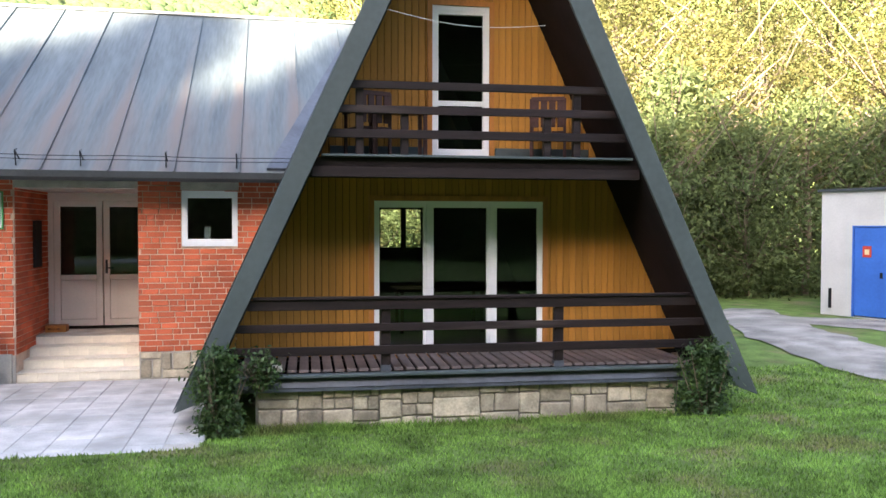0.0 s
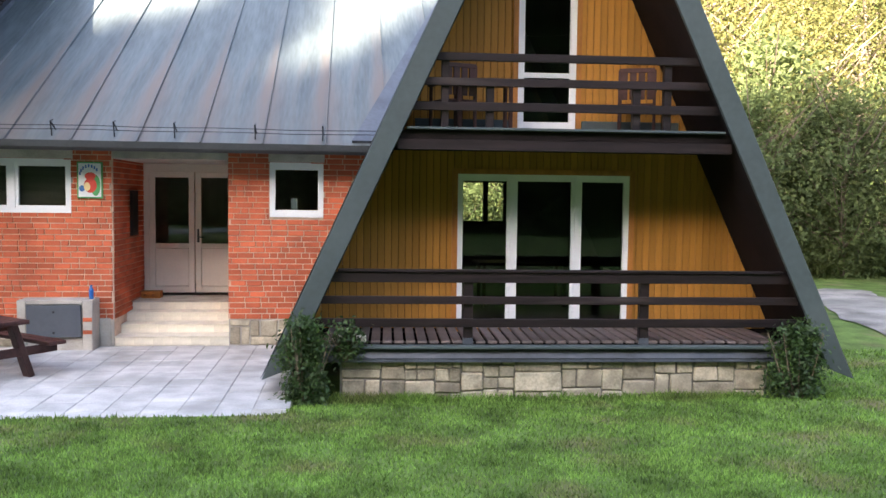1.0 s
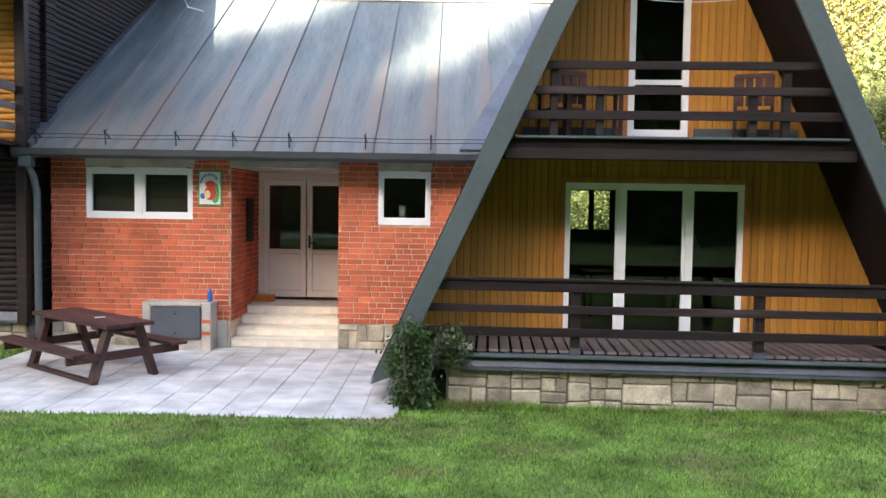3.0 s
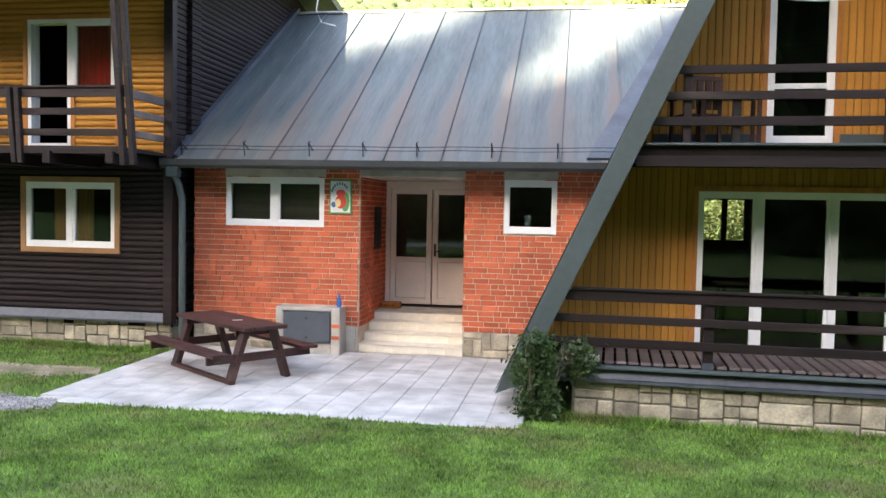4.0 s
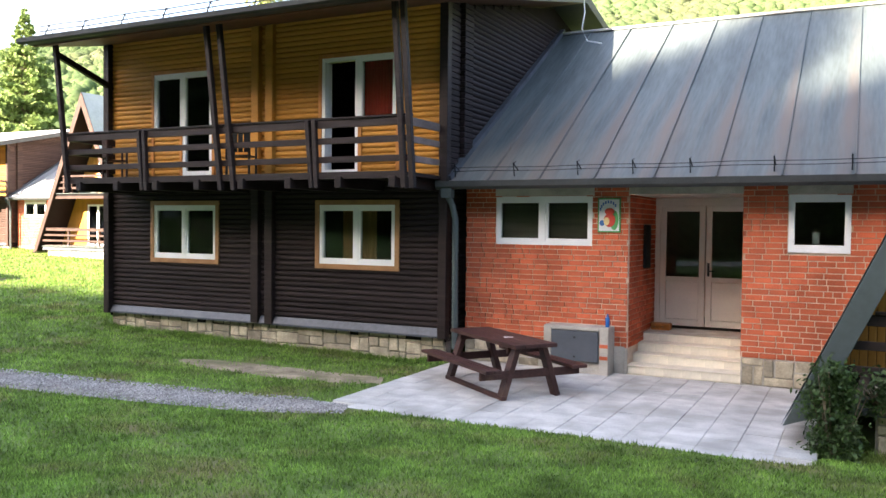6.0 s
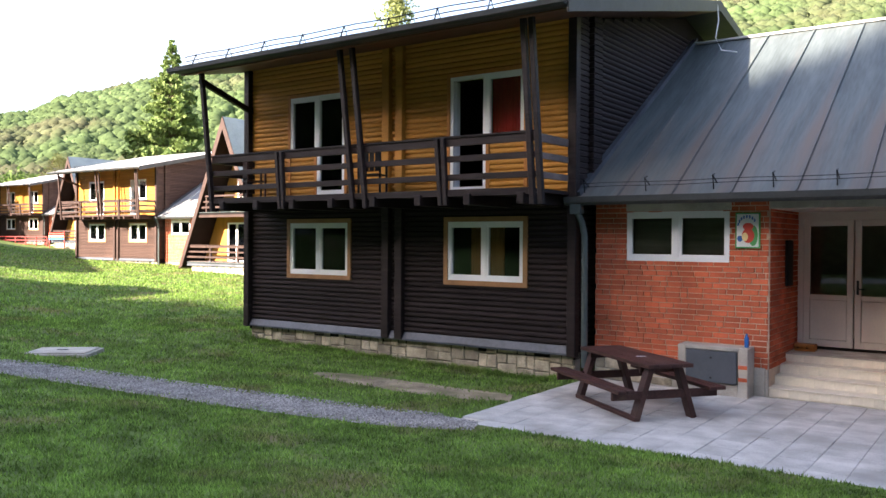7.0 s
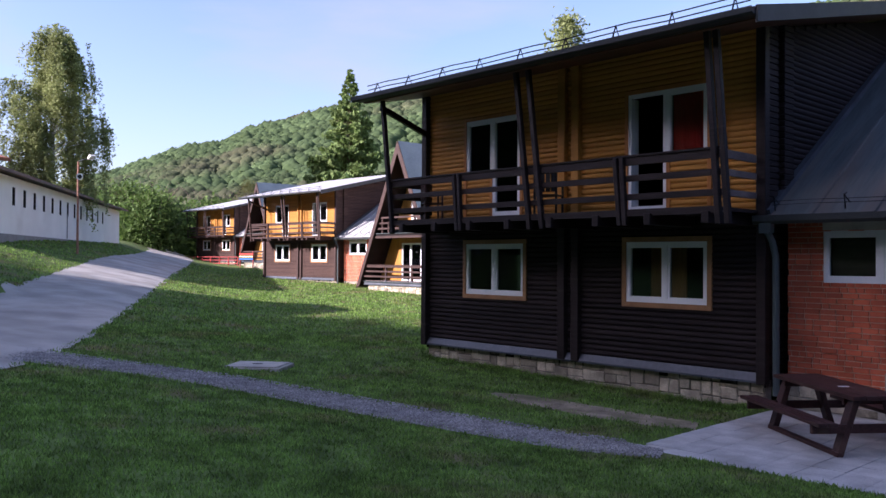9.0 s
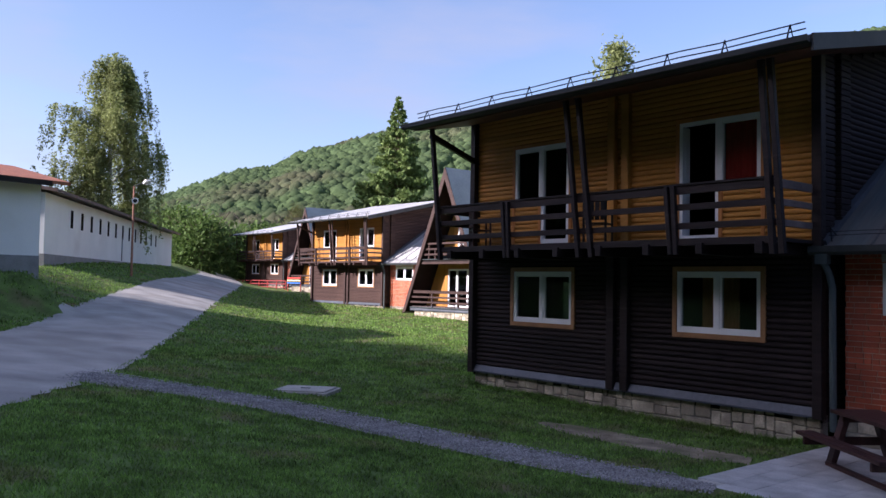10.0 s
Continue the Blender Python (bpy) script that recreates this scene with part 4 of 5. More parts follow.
    prism(bm, [(10.43, 6.24), (10.43, 6.34), (18.14, 8.08), (20.4, 7.6), (20.4, 7.5), (18.14, 7.92), (10.6, 6.22)], "x", ov0, ov1)
    roof = part("roof", bm, DARKROOF, h, "dark sheet metal roof")
    bm = bmesh.new()
    prism(bm, [(10.6, 6.215), (18.1, 7.9), (18.1, 7.85), (Y, 6.55), (10.6, 6.19)], "x", ov0 + 0.05, ov1 - 0.05)
    part("soffit", bm, mat("brown_soffit_boards", (0.12, 0.055, 0.03), 0.6, 0.3, 2, 0.2, 20) if near else DARKWOOD, h, "brown boarded soffit")
    bm = bmesh.new()
    prism(bm, [(10.45, 6.1), (10.45, 6.36), (18.14, 8.1), (20.4, 7.62), (20.4, 7.42), (18.14, 7.86), (10.7, 6.16)], "x", ov1 + 0.002, ov1 + 0.04)
    part("verge_board", bm, DARKROOF, h, "dark sheet metal verge")
    bm = bmesh.new()
    prism(bm, [(10.33, 6.33), (10.34, 6.24), (10.40, 6.21), (10.46, 6.24), (10.46, 6.3), (10.44, 6.3), (10.44, 6.25), (10.4, 6.225), (10.355, 6.25), (10.345, 6.33)], "x", ov0 - 0.1, ov1)
    part("gutter", bm, GUTTER, h, "dark gutter along the eave")
    if near:
        d = Vector((0, 7.71, 1.74)).normalized()
        u = Vector((0, -d.z, d.y))
        for x in np.linspace(X0 + 0.1, -6.55, 9):
            c = Vector((x, 10.75, 6.42))
            bm = bmesh.new()
            tube(bm, [c - d * 0.16, c + u * 0.22, c + d * 0.06, c - d * 0.16], [0.018] * 4, 5)
            part("snow_hook", bm, STEEL, roof)
        bm = bmesh.new()
        for q in (0.10, 0.20):
            c = Vector((0, 10.72, 6.42)) + u * q
            tube(bm, [(x, c.y, c.z + 0.012 * math.sin(i * 2.1)) for i, x in enumerate(np.linspace(X0 - 0.25, -6.3, 14))], [0.012] * 14, 5)
        part("snow_rail", bm, STEEL, roof)
    bm = bmesh.new()
    tube(bm, [(-6.08, 17.9, 8.05), (-6.05, 17.95, 7.6), (-6.1, 17.9, 7.2), (-5.9, 17.7, 6.85), (-5.5, 17.5, 6.72)], [0.016] * 5, 7)
    part("cable_conduit", bm, PVC, h, "white cable conduit from the roof edge")
    # downpipe in the corner
    bm = bmesh.new()
    tube(bm, [(-6.74, 12.2, 3.16), (-6.74, 12.2, 3.0), (-6.69, 12.26, 2.85), (-6.65, 12.3, 2.6), (-6.64, 12.3, 0.25)], [0.075, 0.06, 0.06, 0.06, 0.06], 10)
    box(bm, -6.86, -6.66, 12.12, 12.27, 3.0, 3.17)
    part("downpipe", bm, FASCIA, h, "grey-green metal downpipe")
    return h


house_c = log_house()

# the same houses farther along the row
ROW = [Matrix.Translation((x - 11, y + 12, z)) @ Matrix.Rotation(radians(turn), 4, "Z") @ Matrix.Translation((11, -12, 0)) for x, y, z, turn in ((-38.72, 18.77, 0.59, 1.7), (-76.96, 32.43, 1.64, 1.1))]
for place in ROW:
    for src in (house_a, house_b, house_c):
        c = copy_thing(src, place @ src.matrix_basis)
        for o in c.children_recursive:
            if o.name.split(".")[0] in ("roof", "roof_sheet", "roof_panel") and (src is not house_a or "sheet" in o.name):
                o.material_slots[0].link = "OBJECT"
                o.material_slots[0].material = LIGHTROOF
            # lighter sunlit versions of the dark siding and trim, for the far copies only
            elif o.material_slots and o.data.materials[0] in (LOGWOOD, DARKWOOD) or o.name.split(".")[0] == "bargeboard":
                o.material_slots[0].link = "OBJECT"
                o.material_slots[0].material = FARLOG_LIT if o.data.materials[0] == LOGWOOD else FARTRIM_LIT


# painted rails before the farthest house
rf = thing("red_fence", "red painted rail fence along a wooden house", "fence")
for x in np.linspace(-15.2, -3.4, 7):
    boxes("post", ((x - 0.05, x + 0.05, 10.65, 10.75, -0.4, 1.0),), REDFENCE, rf)
for z in (0.25, 0.6, 0.95):
    boxes("rail", ((-15.3, -3.3, 10.6, 10.646, z - 0.04, z + 0.04),), REDFENCE, rf)
rf.matrix_basis = ROW[1]
pb = thing("painted_bench", "bench with yellow and blue painted boards beside the terrace", "bench")
for z, m_ in ((0.75, SIGNB), (1.0, SIGNY), (1.25, SIGNR)):
    boxes("board", ((0.1, 2.7, 8.82, 8.86, z - 0.07, z + 0.07),), m_, pb)
for x in (0.15, 2.65):
    boxes("post", ((x - 0.05, x + 0.05, 8.861, 8.93, -0.2, 1.5),), REDFENCE, pb)
pb.matrix_basis = ROW[1]


# ---- patio ----
patio = thing("patio", "pale grey concrete slab patio in front of the entrance", "patio", "structure")
PAT = [(-6.35, 7.95), (-3.1, 8.12), (-1.1, 7.95), (-0.45, 8.75), (-0.45, 12.75), (-6.75, 12.75), (-6.75, 9.2)]


def inside(x, y, poly):
    r = False
    for (x0, y0), (x1, y1) in zip(poly, poly[1:] + poly[:1]):
        if (y0 > y) != (y1 > y) and x < (x1 - x0) * (y - y0) / (y1 - y0) + x0:
            r = not r
    return r


TS = 0.42
bm = bmesh.new()
box(bm, 0.004, TS - 0.004, 0.004, TS - 0.004, -0.06, 0)
slab = mesh_of("slab", bm, PAVER, 0.005)
rng = random.Random(12)
boxes("bedding", ((-6.7, -0.45, 8.2, 12.78, -0.09, -0.012),), CONCRETE, patio)
for i in range(-1, 16):
    for j in range(12):
        x, y = -6.75 + i * TS, 12.76 - (j + 1) * TS
        if inside(x + TS / 2, y + TS / 2, PAT):
            piece("slab", slab, patio, (x, y, rng.uniform(-0.004, 0.003)), (rng.uniform(-0.004, 0.004), rng.uniform(-0.004, 0.004), 0))


# ---- trees ----
def leaves_at(centres, sigma, per, size, rng, droop=0.0):
    """Leaf faces scattered round clump centres."""
    c = np.repeat(centres, per, axis=0) + rng.normal(0, 1, (len(centres) * per, 3)) * np.repeat(sigma, per)[:, None]
    if droop:
        c[:, 2] -= np.abs(rng.normal(0, droop, len(c)))
    n = rng.normal(0, 1, (len(c), 3))
    n[:, 2] += 0.4
    n /= np.linalg.norm(n, axis=1, keepdims=True)
    t = np.cross(n, rng.normal(0, 1, (len(c), 3)))
    t /= np.linalg.norm(t, axis=1, keepdims=True)
    b = np.cross(n, t)
    s = (size * rng.uniform(0.6, 1.3, len(c)))[:, None]
    return np.stack([c - t * s, c - b * s * 0.45, c + t * s, c + b * s * 0.45], 1)


def limbs(bm, h, r, rng, count, base, lean=0.0):
    tube(bm, [(0, 0, -0.4), (0.05 * h * lean, 0.02 * h, h * 0.35), (0.1 * h * lean, 0.0, h * 0.7), (0.12 * h * lean, 0, h * 0.95)], [h * 0.02, h * 0.016, h * 0.009, h * 0.002], 8)
    for _ in range(count):
        z = rng.uniform(base, 0.8) * h
        a_ = rng.uniform(0, 6.28)
        k = r * rng.uniform(0.6, 0.95)
        p = Vector((0.1 * lean * z, 0, z))
        q = p + Vector((math.cos(a_) * k, math.sin(a_) * k, k * rng.uniform(0.4, 1.1)))
        m_ = (p + q) / 2 + Vector((0, 0, -0.08 * k))
        tube(bm, [p, m_, q], [h * 0.007, h * 0.004, h * 0.0015], 5)


def tree(name, label, category, h, r, clumps, per, size, m, seed, base=0.15, bark=None, droop=0.0, group="", low=False):
    rng = np.random.default_rng(seed)
    t = thing(name, label, category, group=group)
    bm = bmesh.new()
    limbs(bm, h, r, rng, 30, max(base, 0.12))
    part("trunk", bm, bark or BARK, t)
    u = rng.uniform(0, 1, clumps) ** (1.2 if low else 0.9)
    z = (base + (1 - base) * u) * h
    prof = np.sin(np.pi * np.clip(u * 0.86 + 0.12, 0, 1)) ** 0.7
    a_ = rng.uniform(0, 2 * np.pi, clumps)
    lump = 0.78 + 0.22 * np.sin(a_ * 3 + seed) * np.cos(u * 7 + seed)
    k = r * prof * lump * np.sqrt(rng.uniform(0.12, 1, clumps))
    c = np.stack([np.cos(a_) * k, np.sin(a_) * k, z], 1)
    sg = r * rng.uniform(0.07, 0.16, clumps)
    tris("crown", leaves_at(c, sg, per, size, rng, droop), m, t)
    return t


def spruce(name, label, h, r, seed):
    """Whorls of drooping boughs whose tips turn up, thinner towards the top."""
    rng = np.random.default_rng(seed)
    t = thing(name, label, "tree")
    bm = bmesh.new()
    tube(bm, [(0, 0, -0.4), (0, 0, h * 0.5), (0, 0, h * 0.98)], [h * 0.016, h * 0.009, 0.02], 8)
    out = []
    z = 0.07 * h
    while z < h * 0.985:
        u = z / h
        for _ in range(14 if u < 0.8 else 9):
            k = r * (1 - u) ** 1.05 * rng.uniform(0.62, 1.14) + 0.04
            a_ = rng.uniform(0, 2 * np.pi)
            zz = z + rng.uniform(-0.3, 0.3)
            n = int(18 + 26 * k)
            q = np.sqrt(rng.uniform(0.04, 1, n))
            side = rng.normal(0, 1, n) * 0.13 * k * (1.1 - q)
            d = np.array([np.cos(a_), np.sin(a_)])
            c = np.stack([d[0] * k * q - d[1] * side, d[1] * k * q + d[0] * side, zz - 0.42 * k * q + 0.26 * k * q ** 3 - 0.25 * np.abs(side)], 1)
            out.append(leaves_at(c, np.full(n, 0.03 + 0.02 * k), 1, 0.16 + 0.04 * min(k, 3), rng, 0.03 + 0.05 * min(k, 3)))
            if k > 1.2:
                tube(bm, [(0, 0, zz), (d[0] * k * 0.5, d[1] * k * 0.5, zz - 0.18 * k), (d[0] * k * 0.9, d[1] * k * 0.9, zz - 0.19 * k)], [0.04, 0.025, 0.01], 4)
        z += 0.50 + 0.12 * (1 - u)
    part("trunk", bm, BARK, t)
    tris("crown", np.concatenate(out), NEEDLE, t)
    return t


def weeping_birch(name, label, h, r, seed):
    """Rising limbs with long hanging strands of small leaves, uneven and open at the edge."""
    rng = np.random.default_rng(seed)
    t = thing(name, label, "tree")
    bm = bmesh.new()
    tube(bm, [(0, 0, -0.4), (0.1, 0.1, h * 0.35), (-0.1, 0.15, h * 0.7), (0, 0.1, h * 0.96)], [h * 0.017, h * 0.012, h * 0.007, 0.02], 8)
    out = []
    limbs_ = [(u, rng.uniform(0, 6.28), rng.uniform(0.55, 1.05)) for u in np.linspace(0.13, 0.93, 62)]
    limbs_ += [(0.42, radians(73), 1.05), (0.40, radians(66), 1.0), (0.62, radians(250), 1.15), (0.5, radians(255), 1.2), (0.3, radians(255), 1.2), (0.28, radians(80), 0.95)]
    for u, a_, k in limbs_:
        reach = r * k * math.sin(math.pi * min(1, 0.30 + 0.68 * u)) ** 0.6 * (1.12 if u < 0.7 else 1.0)
        d = Vector((math.cos(a_), math.sin(a_), 0))
        p = Vector((0, 0.1, u * h))
        tip = p + d * reach + Vector((0, 0, min(reach * 0.42, h * 0.99 - p.z)))
        mid_ = p + d * reach * 0.5 + Vector((0, 0, reach * 0.36))
        tube(bm, [p, mid_, tip], [0.05, 0.03, 0.008], 5)
        for _ in range(19):
            q = rng.uniform(0.3, 1.04)
            o = p.lerp(mid_, q * 2) if q < 0.5 else mid_.lerp(tip, q * 2 - 1)
            o = Vector((o.x + rng.normal(0, 0.32), o.y + rng.normal(0, 0.32), o.z + abs(rng.normal(0, 0.3))))
            drop = rng.uniform(1.0, 3.5) * (0.6 + 0.5 * q)
            n = int(14 + 20 * drop)
            w = rng.uniform(0, 1, n) ** 1.2
            c = np.stack([o.x + d.x * 0.25 * w + rng.normal(0, 0.10, n), o.y + d.y * 0.25 * w + rng.normal(0, 0.10, n), o.z - drop * w], 1)
            out.append(leaves_at(c, np.full(n, 0.045), 1, 0.115, rng))
    part("trunk", bm, BIRCHBARK, t)
    tris("crown", np.concatenate(out), LEAF_BIRCH, t)
    return t


def plant(src, x, y, turn=0, scale=1.0, dz=0.0, zs=1.0):
    c = copy_thing(src, Matrix.Identity(4))
    c.matrix_basis = Matrix.Translation((x, y, float(ground_z(x, y)) + dz)) @ Matrix.Rotation(turn, 4, "Z") @ Matrix.Diagonal((scale, scale, scale * zs, 1))
    return c


def settle(ob, x, y, turn=0.0, dz=0.0):
    ob.matrix_basis = Matrix.Translation((x, y, float(ground_z(x, y)) + dz)) @ Matrix.Rotation(turn, 4, "Z")


# the wood on the slope beside the shed
wood_a = tree("willow_tree", "tall spring willow with pale yellow-green leaves", "tree", 15, 4.6, 380, 36, 0.11, LEAF_SPRING, 21, 0.05, group="wood by the drive")
wood_b = tree("willow_tree", "tall spring willow with pale yellow-green leaves", "tree", 12, 4.2, 340, 36, 0.10, LEAF_SPRING, 22, 0.03, group="wood by the drive")
wood_c = tree("hazel_bush", "dense mid-green shrub at the edge of the wood", "bush", 6.0, 3.0, 260, 36, 0.095, LEAF_SHRUB, 23, 0.02, group="undergrowth by the drive", low=True)
settle(wood_a, 16, 35)
settle(wood_b, 21, 31, 1.0)
settle(wood_c, 13.6, 25.5, 0.5)
for i, (x, y, s) in enumerate(((8, 37, 1.1), (11.5, 40, 1.2), (24, 38, 1.15), (19, 42, 1.3), (28, 33, 1.05), (31, 40, 1.25), (14, 46, 1.4), (24, 48, 1.45), (6, 45, 1.3))):
    plant(wood_a, x, y, i * 1.3, s)
for i, (x, y, s) in enumerate(((12.5, 31, 1.0), (17.5, 29.5, 0.9), (9.5, 31, 0.95), (25.5, 28.5, 0.95), (15, 38, 1.2), (30, 27, 1.0))):
    plant(wood_b, x, y, i * 1.9 + 0.4, s)
for i, (x, y, s) in enumerate(((16.8, 25.2, 1.0), (10.4, 27.0, 0.9), (19.5, 25.8, 1.15), (12, 28.5, 1.2), (22.5, 25.5, 1.1), (15.2, 27.5, 1.35), (26, 24.5, 1.2), (-2.5, 29, 0.8), (0.5, 30, 0.9), (3.5, 30, 0.9), (6.5, 29, 0.9))):
    plant(wood_c, x, y, i * 2.1, s)

# trees behind the walker, whose shade lies over the near houses
shade = tree("lime_tree", "full green lime tree beside the lawn", "tree", 13, 4.6, 420, 34, 0.46, LEAF_DARK, 31, 0.05, group="trees behind the lawn")
settle(shade, 46, -44)
tops = [(-128, 39), (-119, 38), (-110, 36.5), (-101, 35), (-92, 33.5), (-85, 32), (-78, 31), (-71, 30), (-64, 29.8), (-57.5, 30), (-52, 32),
        (-16, 41), (-9, 41), (-2, 39), (5, 37), (12, 37), (19, 37), (26, 37), (33, 37), (40, 37)]
for i, (x, top) in enumerate(tops):
    y = -50 + 2.0 * math.sin(i * 2.3)
    plant(shade, x, y, i * 1.1, 1.6, 0, (top - float(ground_z(x, y))) / 13 / 1.6)
for i in range(26):
    x, y = -124 + i * 6.8, -58
    top = float(np.interp(x, [p for p, _ in tops], [q for _, q in tops])) + 2.0
    if -50 < x < -18:
        top = 36.0
    plant(shade, x, y, i * 1.7, 1.6, 0, (top - float(ground_z(x, y))) / 13 / 1.6)
# slender trees whose ragged tops let the sun through to the roof
for i, (x, top) in enumerate(((-47, 36.5), (-44.5, 38), (-42.5, 38.6), (-40.6, 38.8), (-38.9, 38.0), (-37.2, 37.0), (-35.6, 37.4), (-34.0, 37.4), (-32.3, 40.0), (-30.8, 38.9), (-29.2, 36.0), (-27.7, 38.8), (-26.0, 40), (-24.2, 40.5), (-22.3, 40.5), (-20.2, 41))):
    y = -50 + 0.8 * math.sin(i * 2.3)
    k = 0.42
    plant(shade, x, y, i * 1.1, k, 0, (top - float(ground_z(x, y))) / 13 / k)
# unseen bushes added to block low sky light and bounce from the slope
hedge = tree("hedge_bush", "unseen dense bush added behind the lawn to block low light", "bush", 6.0, 3.2, 110, 12, 0.36, LEAF_DARK, 35, 0.02, group="hedge behind the lawn", low=True)
settle(hedge, 58, -16)
for i in range(24):
    plant(hedge, -40 + i * 4.0, -14.5 - 1.5 * (i % 2) + (0.0 if i > 6 else -5), i * 1.3, 0.9)
for j, y in enumerate((-22, -29, -36, -43)):
    for i in range(22):
        plant(hedge, -68 + i * 5.2 + 2.6 * (j % 2), y - 2 * (i % 2), i * 1.3 + j, 1.3)
for i in range(30):
    plant(hedge, -104 + i * 5.0, -53 - 2 * (i % 2), i * 1.9, 1.45)

# single trees in the distance
birch = weeping_birch("birch_tree", "tall weeping birch with fresh pale leaves", 16.8, 3.7, 41)
settle(birch, -67.5, 20.0)
fir = spruce("spruce_tree", "tall pointed green spruce behind the far house", 18, 7.6, 42)
settle(fir, -58, 41.5)
plant(fir, -71, 9.6, 1.0, 0.68, 0, 1.3)
maple = tree("maple_tree", "fresh green deciduous tree behind the houses", "tree", 15.6, 2.6, 220, 40, 0.14, LEAF_BIRCH, 43, 0.2)
settle(maple, -29.5, 35.5)
bush = tree("roadside_bush", "large rounded dark green bush by the road", "bush", 5.8, 5.2, 300, 20, 0.28, LEAF_GREEN, 44, 0.02, low=True)
settle(bush, -94, 39.5)
for i, (x, y, s) in enumerate(((-104, 41, 1.1), (-99, 50, 1.2), (-112, 49, 1.2), (-120, 60, 1.3), (-106, 62, 1.3), (-128, 48, 1.4), (-122, 70, 1.3), (-112, 78, 1.2), (-135, 58, 1.5), (-140, 75, 1.5), (-128, 88, 1.5), (-86, 68, 1.2), (-95, 76, 1.3))):
    plant(bush, x, y, i * 1.7, s)
plant(wood_a, -118, 66, 1, 0.8)
plant(wood_a, -108, 72, 2, 0.75)
plant(wood_b, -98, 66, 2, 0.8)

# ---- the wooded hill ----
def hill_canopy(count, seed):
    rng = np.random.default_rng(seed)
    bm = bmesh.new()
    bmesh.ops.create_icosphere(bm, subdivisions=1, radius=1)
    bv = np.array([v.co[:] for v in bm.verts])
    bf = np.array([[v.index for v in f.verts] for f in bm.faces])
    bm.free()
    az = np.radians(rng.uniform(-4, 80, count))
    r = np.sqrt(rng.uniform(160 ** 2, 720 ** 2, count))
    x, y = -np.sin(az) * r, np.cos(az) * r
    z = ground_z(x, y)
    s = rng.uniform(3.2, 5.8, count) * (0.8 + r / 2400)
    jit = 1 + 0.13 * rng.normal(0, 1, (count, len(bv), 1)).clip(-1.6, 1.6)
    V = bv[None] * jit * s[:, None, None] * np.array([1, 1, 1.05])
    V = V + np.stack([x, y, z + s * 0.55], 1)[:, None]
    F = bf[None] + (np.arange(count) * len(bv))[:, None, None]
    me = bpy.data.meshes.new("hill_woods")
    V, F = V.reshape(-1, 3), F.reshape(-1, 3)
    me.vertices.add(len(V))
    me.vertices.foreach_set("co", V.astype(np.float32).ravel())
    me.loops.add(F.size)
    me.loops.foreach_set("vertex_index", F.astype(np.int32).ravel())
    me.polygons.add(len(F))
    me.polygons.foreach_set("loop_start", np.arange(0, F.size, 3, dtype=np.int32))
    me.polygons.foreach_set("loop_total", np.full(len(F), 3, dtype=np.int32))
    me.update(calc_edges=True)
    me.materials.append(HILLWOOD)
    me.shade_smooth()
    d = rng.normal(0, 1, (count * 12, 3))
    d[:, 2] = np.abs(d[:, 2]) - 0.3
    d /= np.linalg.norm(d, axis=1, keepdims=True)
    c = np.stack([x, y, z + s * 0.5], 1).repeat(12, 0) + d * s.repeat(12)[:, None] * rng.uniform(0.85, 1.2, (count * 12, 1))
    n = leaves_at(c, np.zeros(len(c)), 1, 0.95, rng)
    tagged(tris("hill_foliage", n, HILLWOOD), "fresh spring foliage of the wooded hillside", "woods", kind="stuff")
    return tagged(new("hill_woods", me), "wooded hillside in fresh mixed spring greens", "woods", kind="stuff")


hill_canopy(19000, 51)


# ---- white buildings, lamp and shed ----
def hall():
    h = thing("white_hall", "long low white rendered building with slit windows", "building")
    L, H, D = 39.0, 3.6, 8.0
    slits = [(4.6 + i * 2.15, 5.1 + i * 2.15, 2.05, 3.05) for i in range(13)]
    wall_with_holes("wall", 0, L, 0.45, H, 0, 0.3, slits, WHITEWALL, h)
    boxes("wall", ((0, 0.3, 0.3, D, 0, H), (L - 0.3, L, 0.3, D, 0, H), (0, L, D, D + 0.3, 0, H)), WHITEWALL, h)
    boxes("plinth", ((-0.03, L + 0.03, -0.04, 0.3, -1.5, 0.45),), GREYBASE, h, "grey rendered plinth")
    for a_, b_, c, d in slits:
        w = boxes("window", ((a_, a_ + 0.14, -0.012, 0.1, c, d), (b_ - 0.14, b_, -0.012, 0.1, c, d), (a_, b_, -0.01, 0.1, c, c + 0.1), (a_, b_, -0.01, 0.1, d - 0.1, d)), BLACKWOOD, h)
        p = boxes("pane", ((a_ + 0.14, b_ - 0.14, 0.05, 0.06, c + 0.1, d - 0.1),), GLASS, w)
        p.visible_shadow = False
    bm = bmesh.new()
    prism(bm, [(-0.7, H + 0.0), (-0.7, H + 0.16), (D / 2, H + 0.95), (D + 0.6, H + 0.16), (D + 0.6, H), (D / 2, H + 0.7)], "x", -0.5, L + 0.7)
    part("roof", bm, mat("brown_roof_sheet", (0.13, 0.085, 0.07), 0.7, 0.3, 1, 0.2, 10), h, "dull brown low-pitched roof")
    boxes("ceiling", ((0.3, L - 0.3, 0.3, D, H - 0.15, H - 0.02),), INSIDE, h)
    # black backing added behind the slits, standing in for the dark room
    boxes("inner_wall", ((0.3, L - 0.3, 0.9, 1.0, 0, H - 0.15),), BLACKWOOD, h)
    for x in (17.5,):
        boxes("stain_pipe", ((x, x + 0.07, -0.06, 0.0, 0.5, 2.2),), GREYBASE, h)
    h.matrix_basis = Matrix.Translation((-45.7, 10.0, 3.3)) @ Matrix.Rotation(math.atan2(19.9, -33.3), 4, "Z")
    return h


hall()


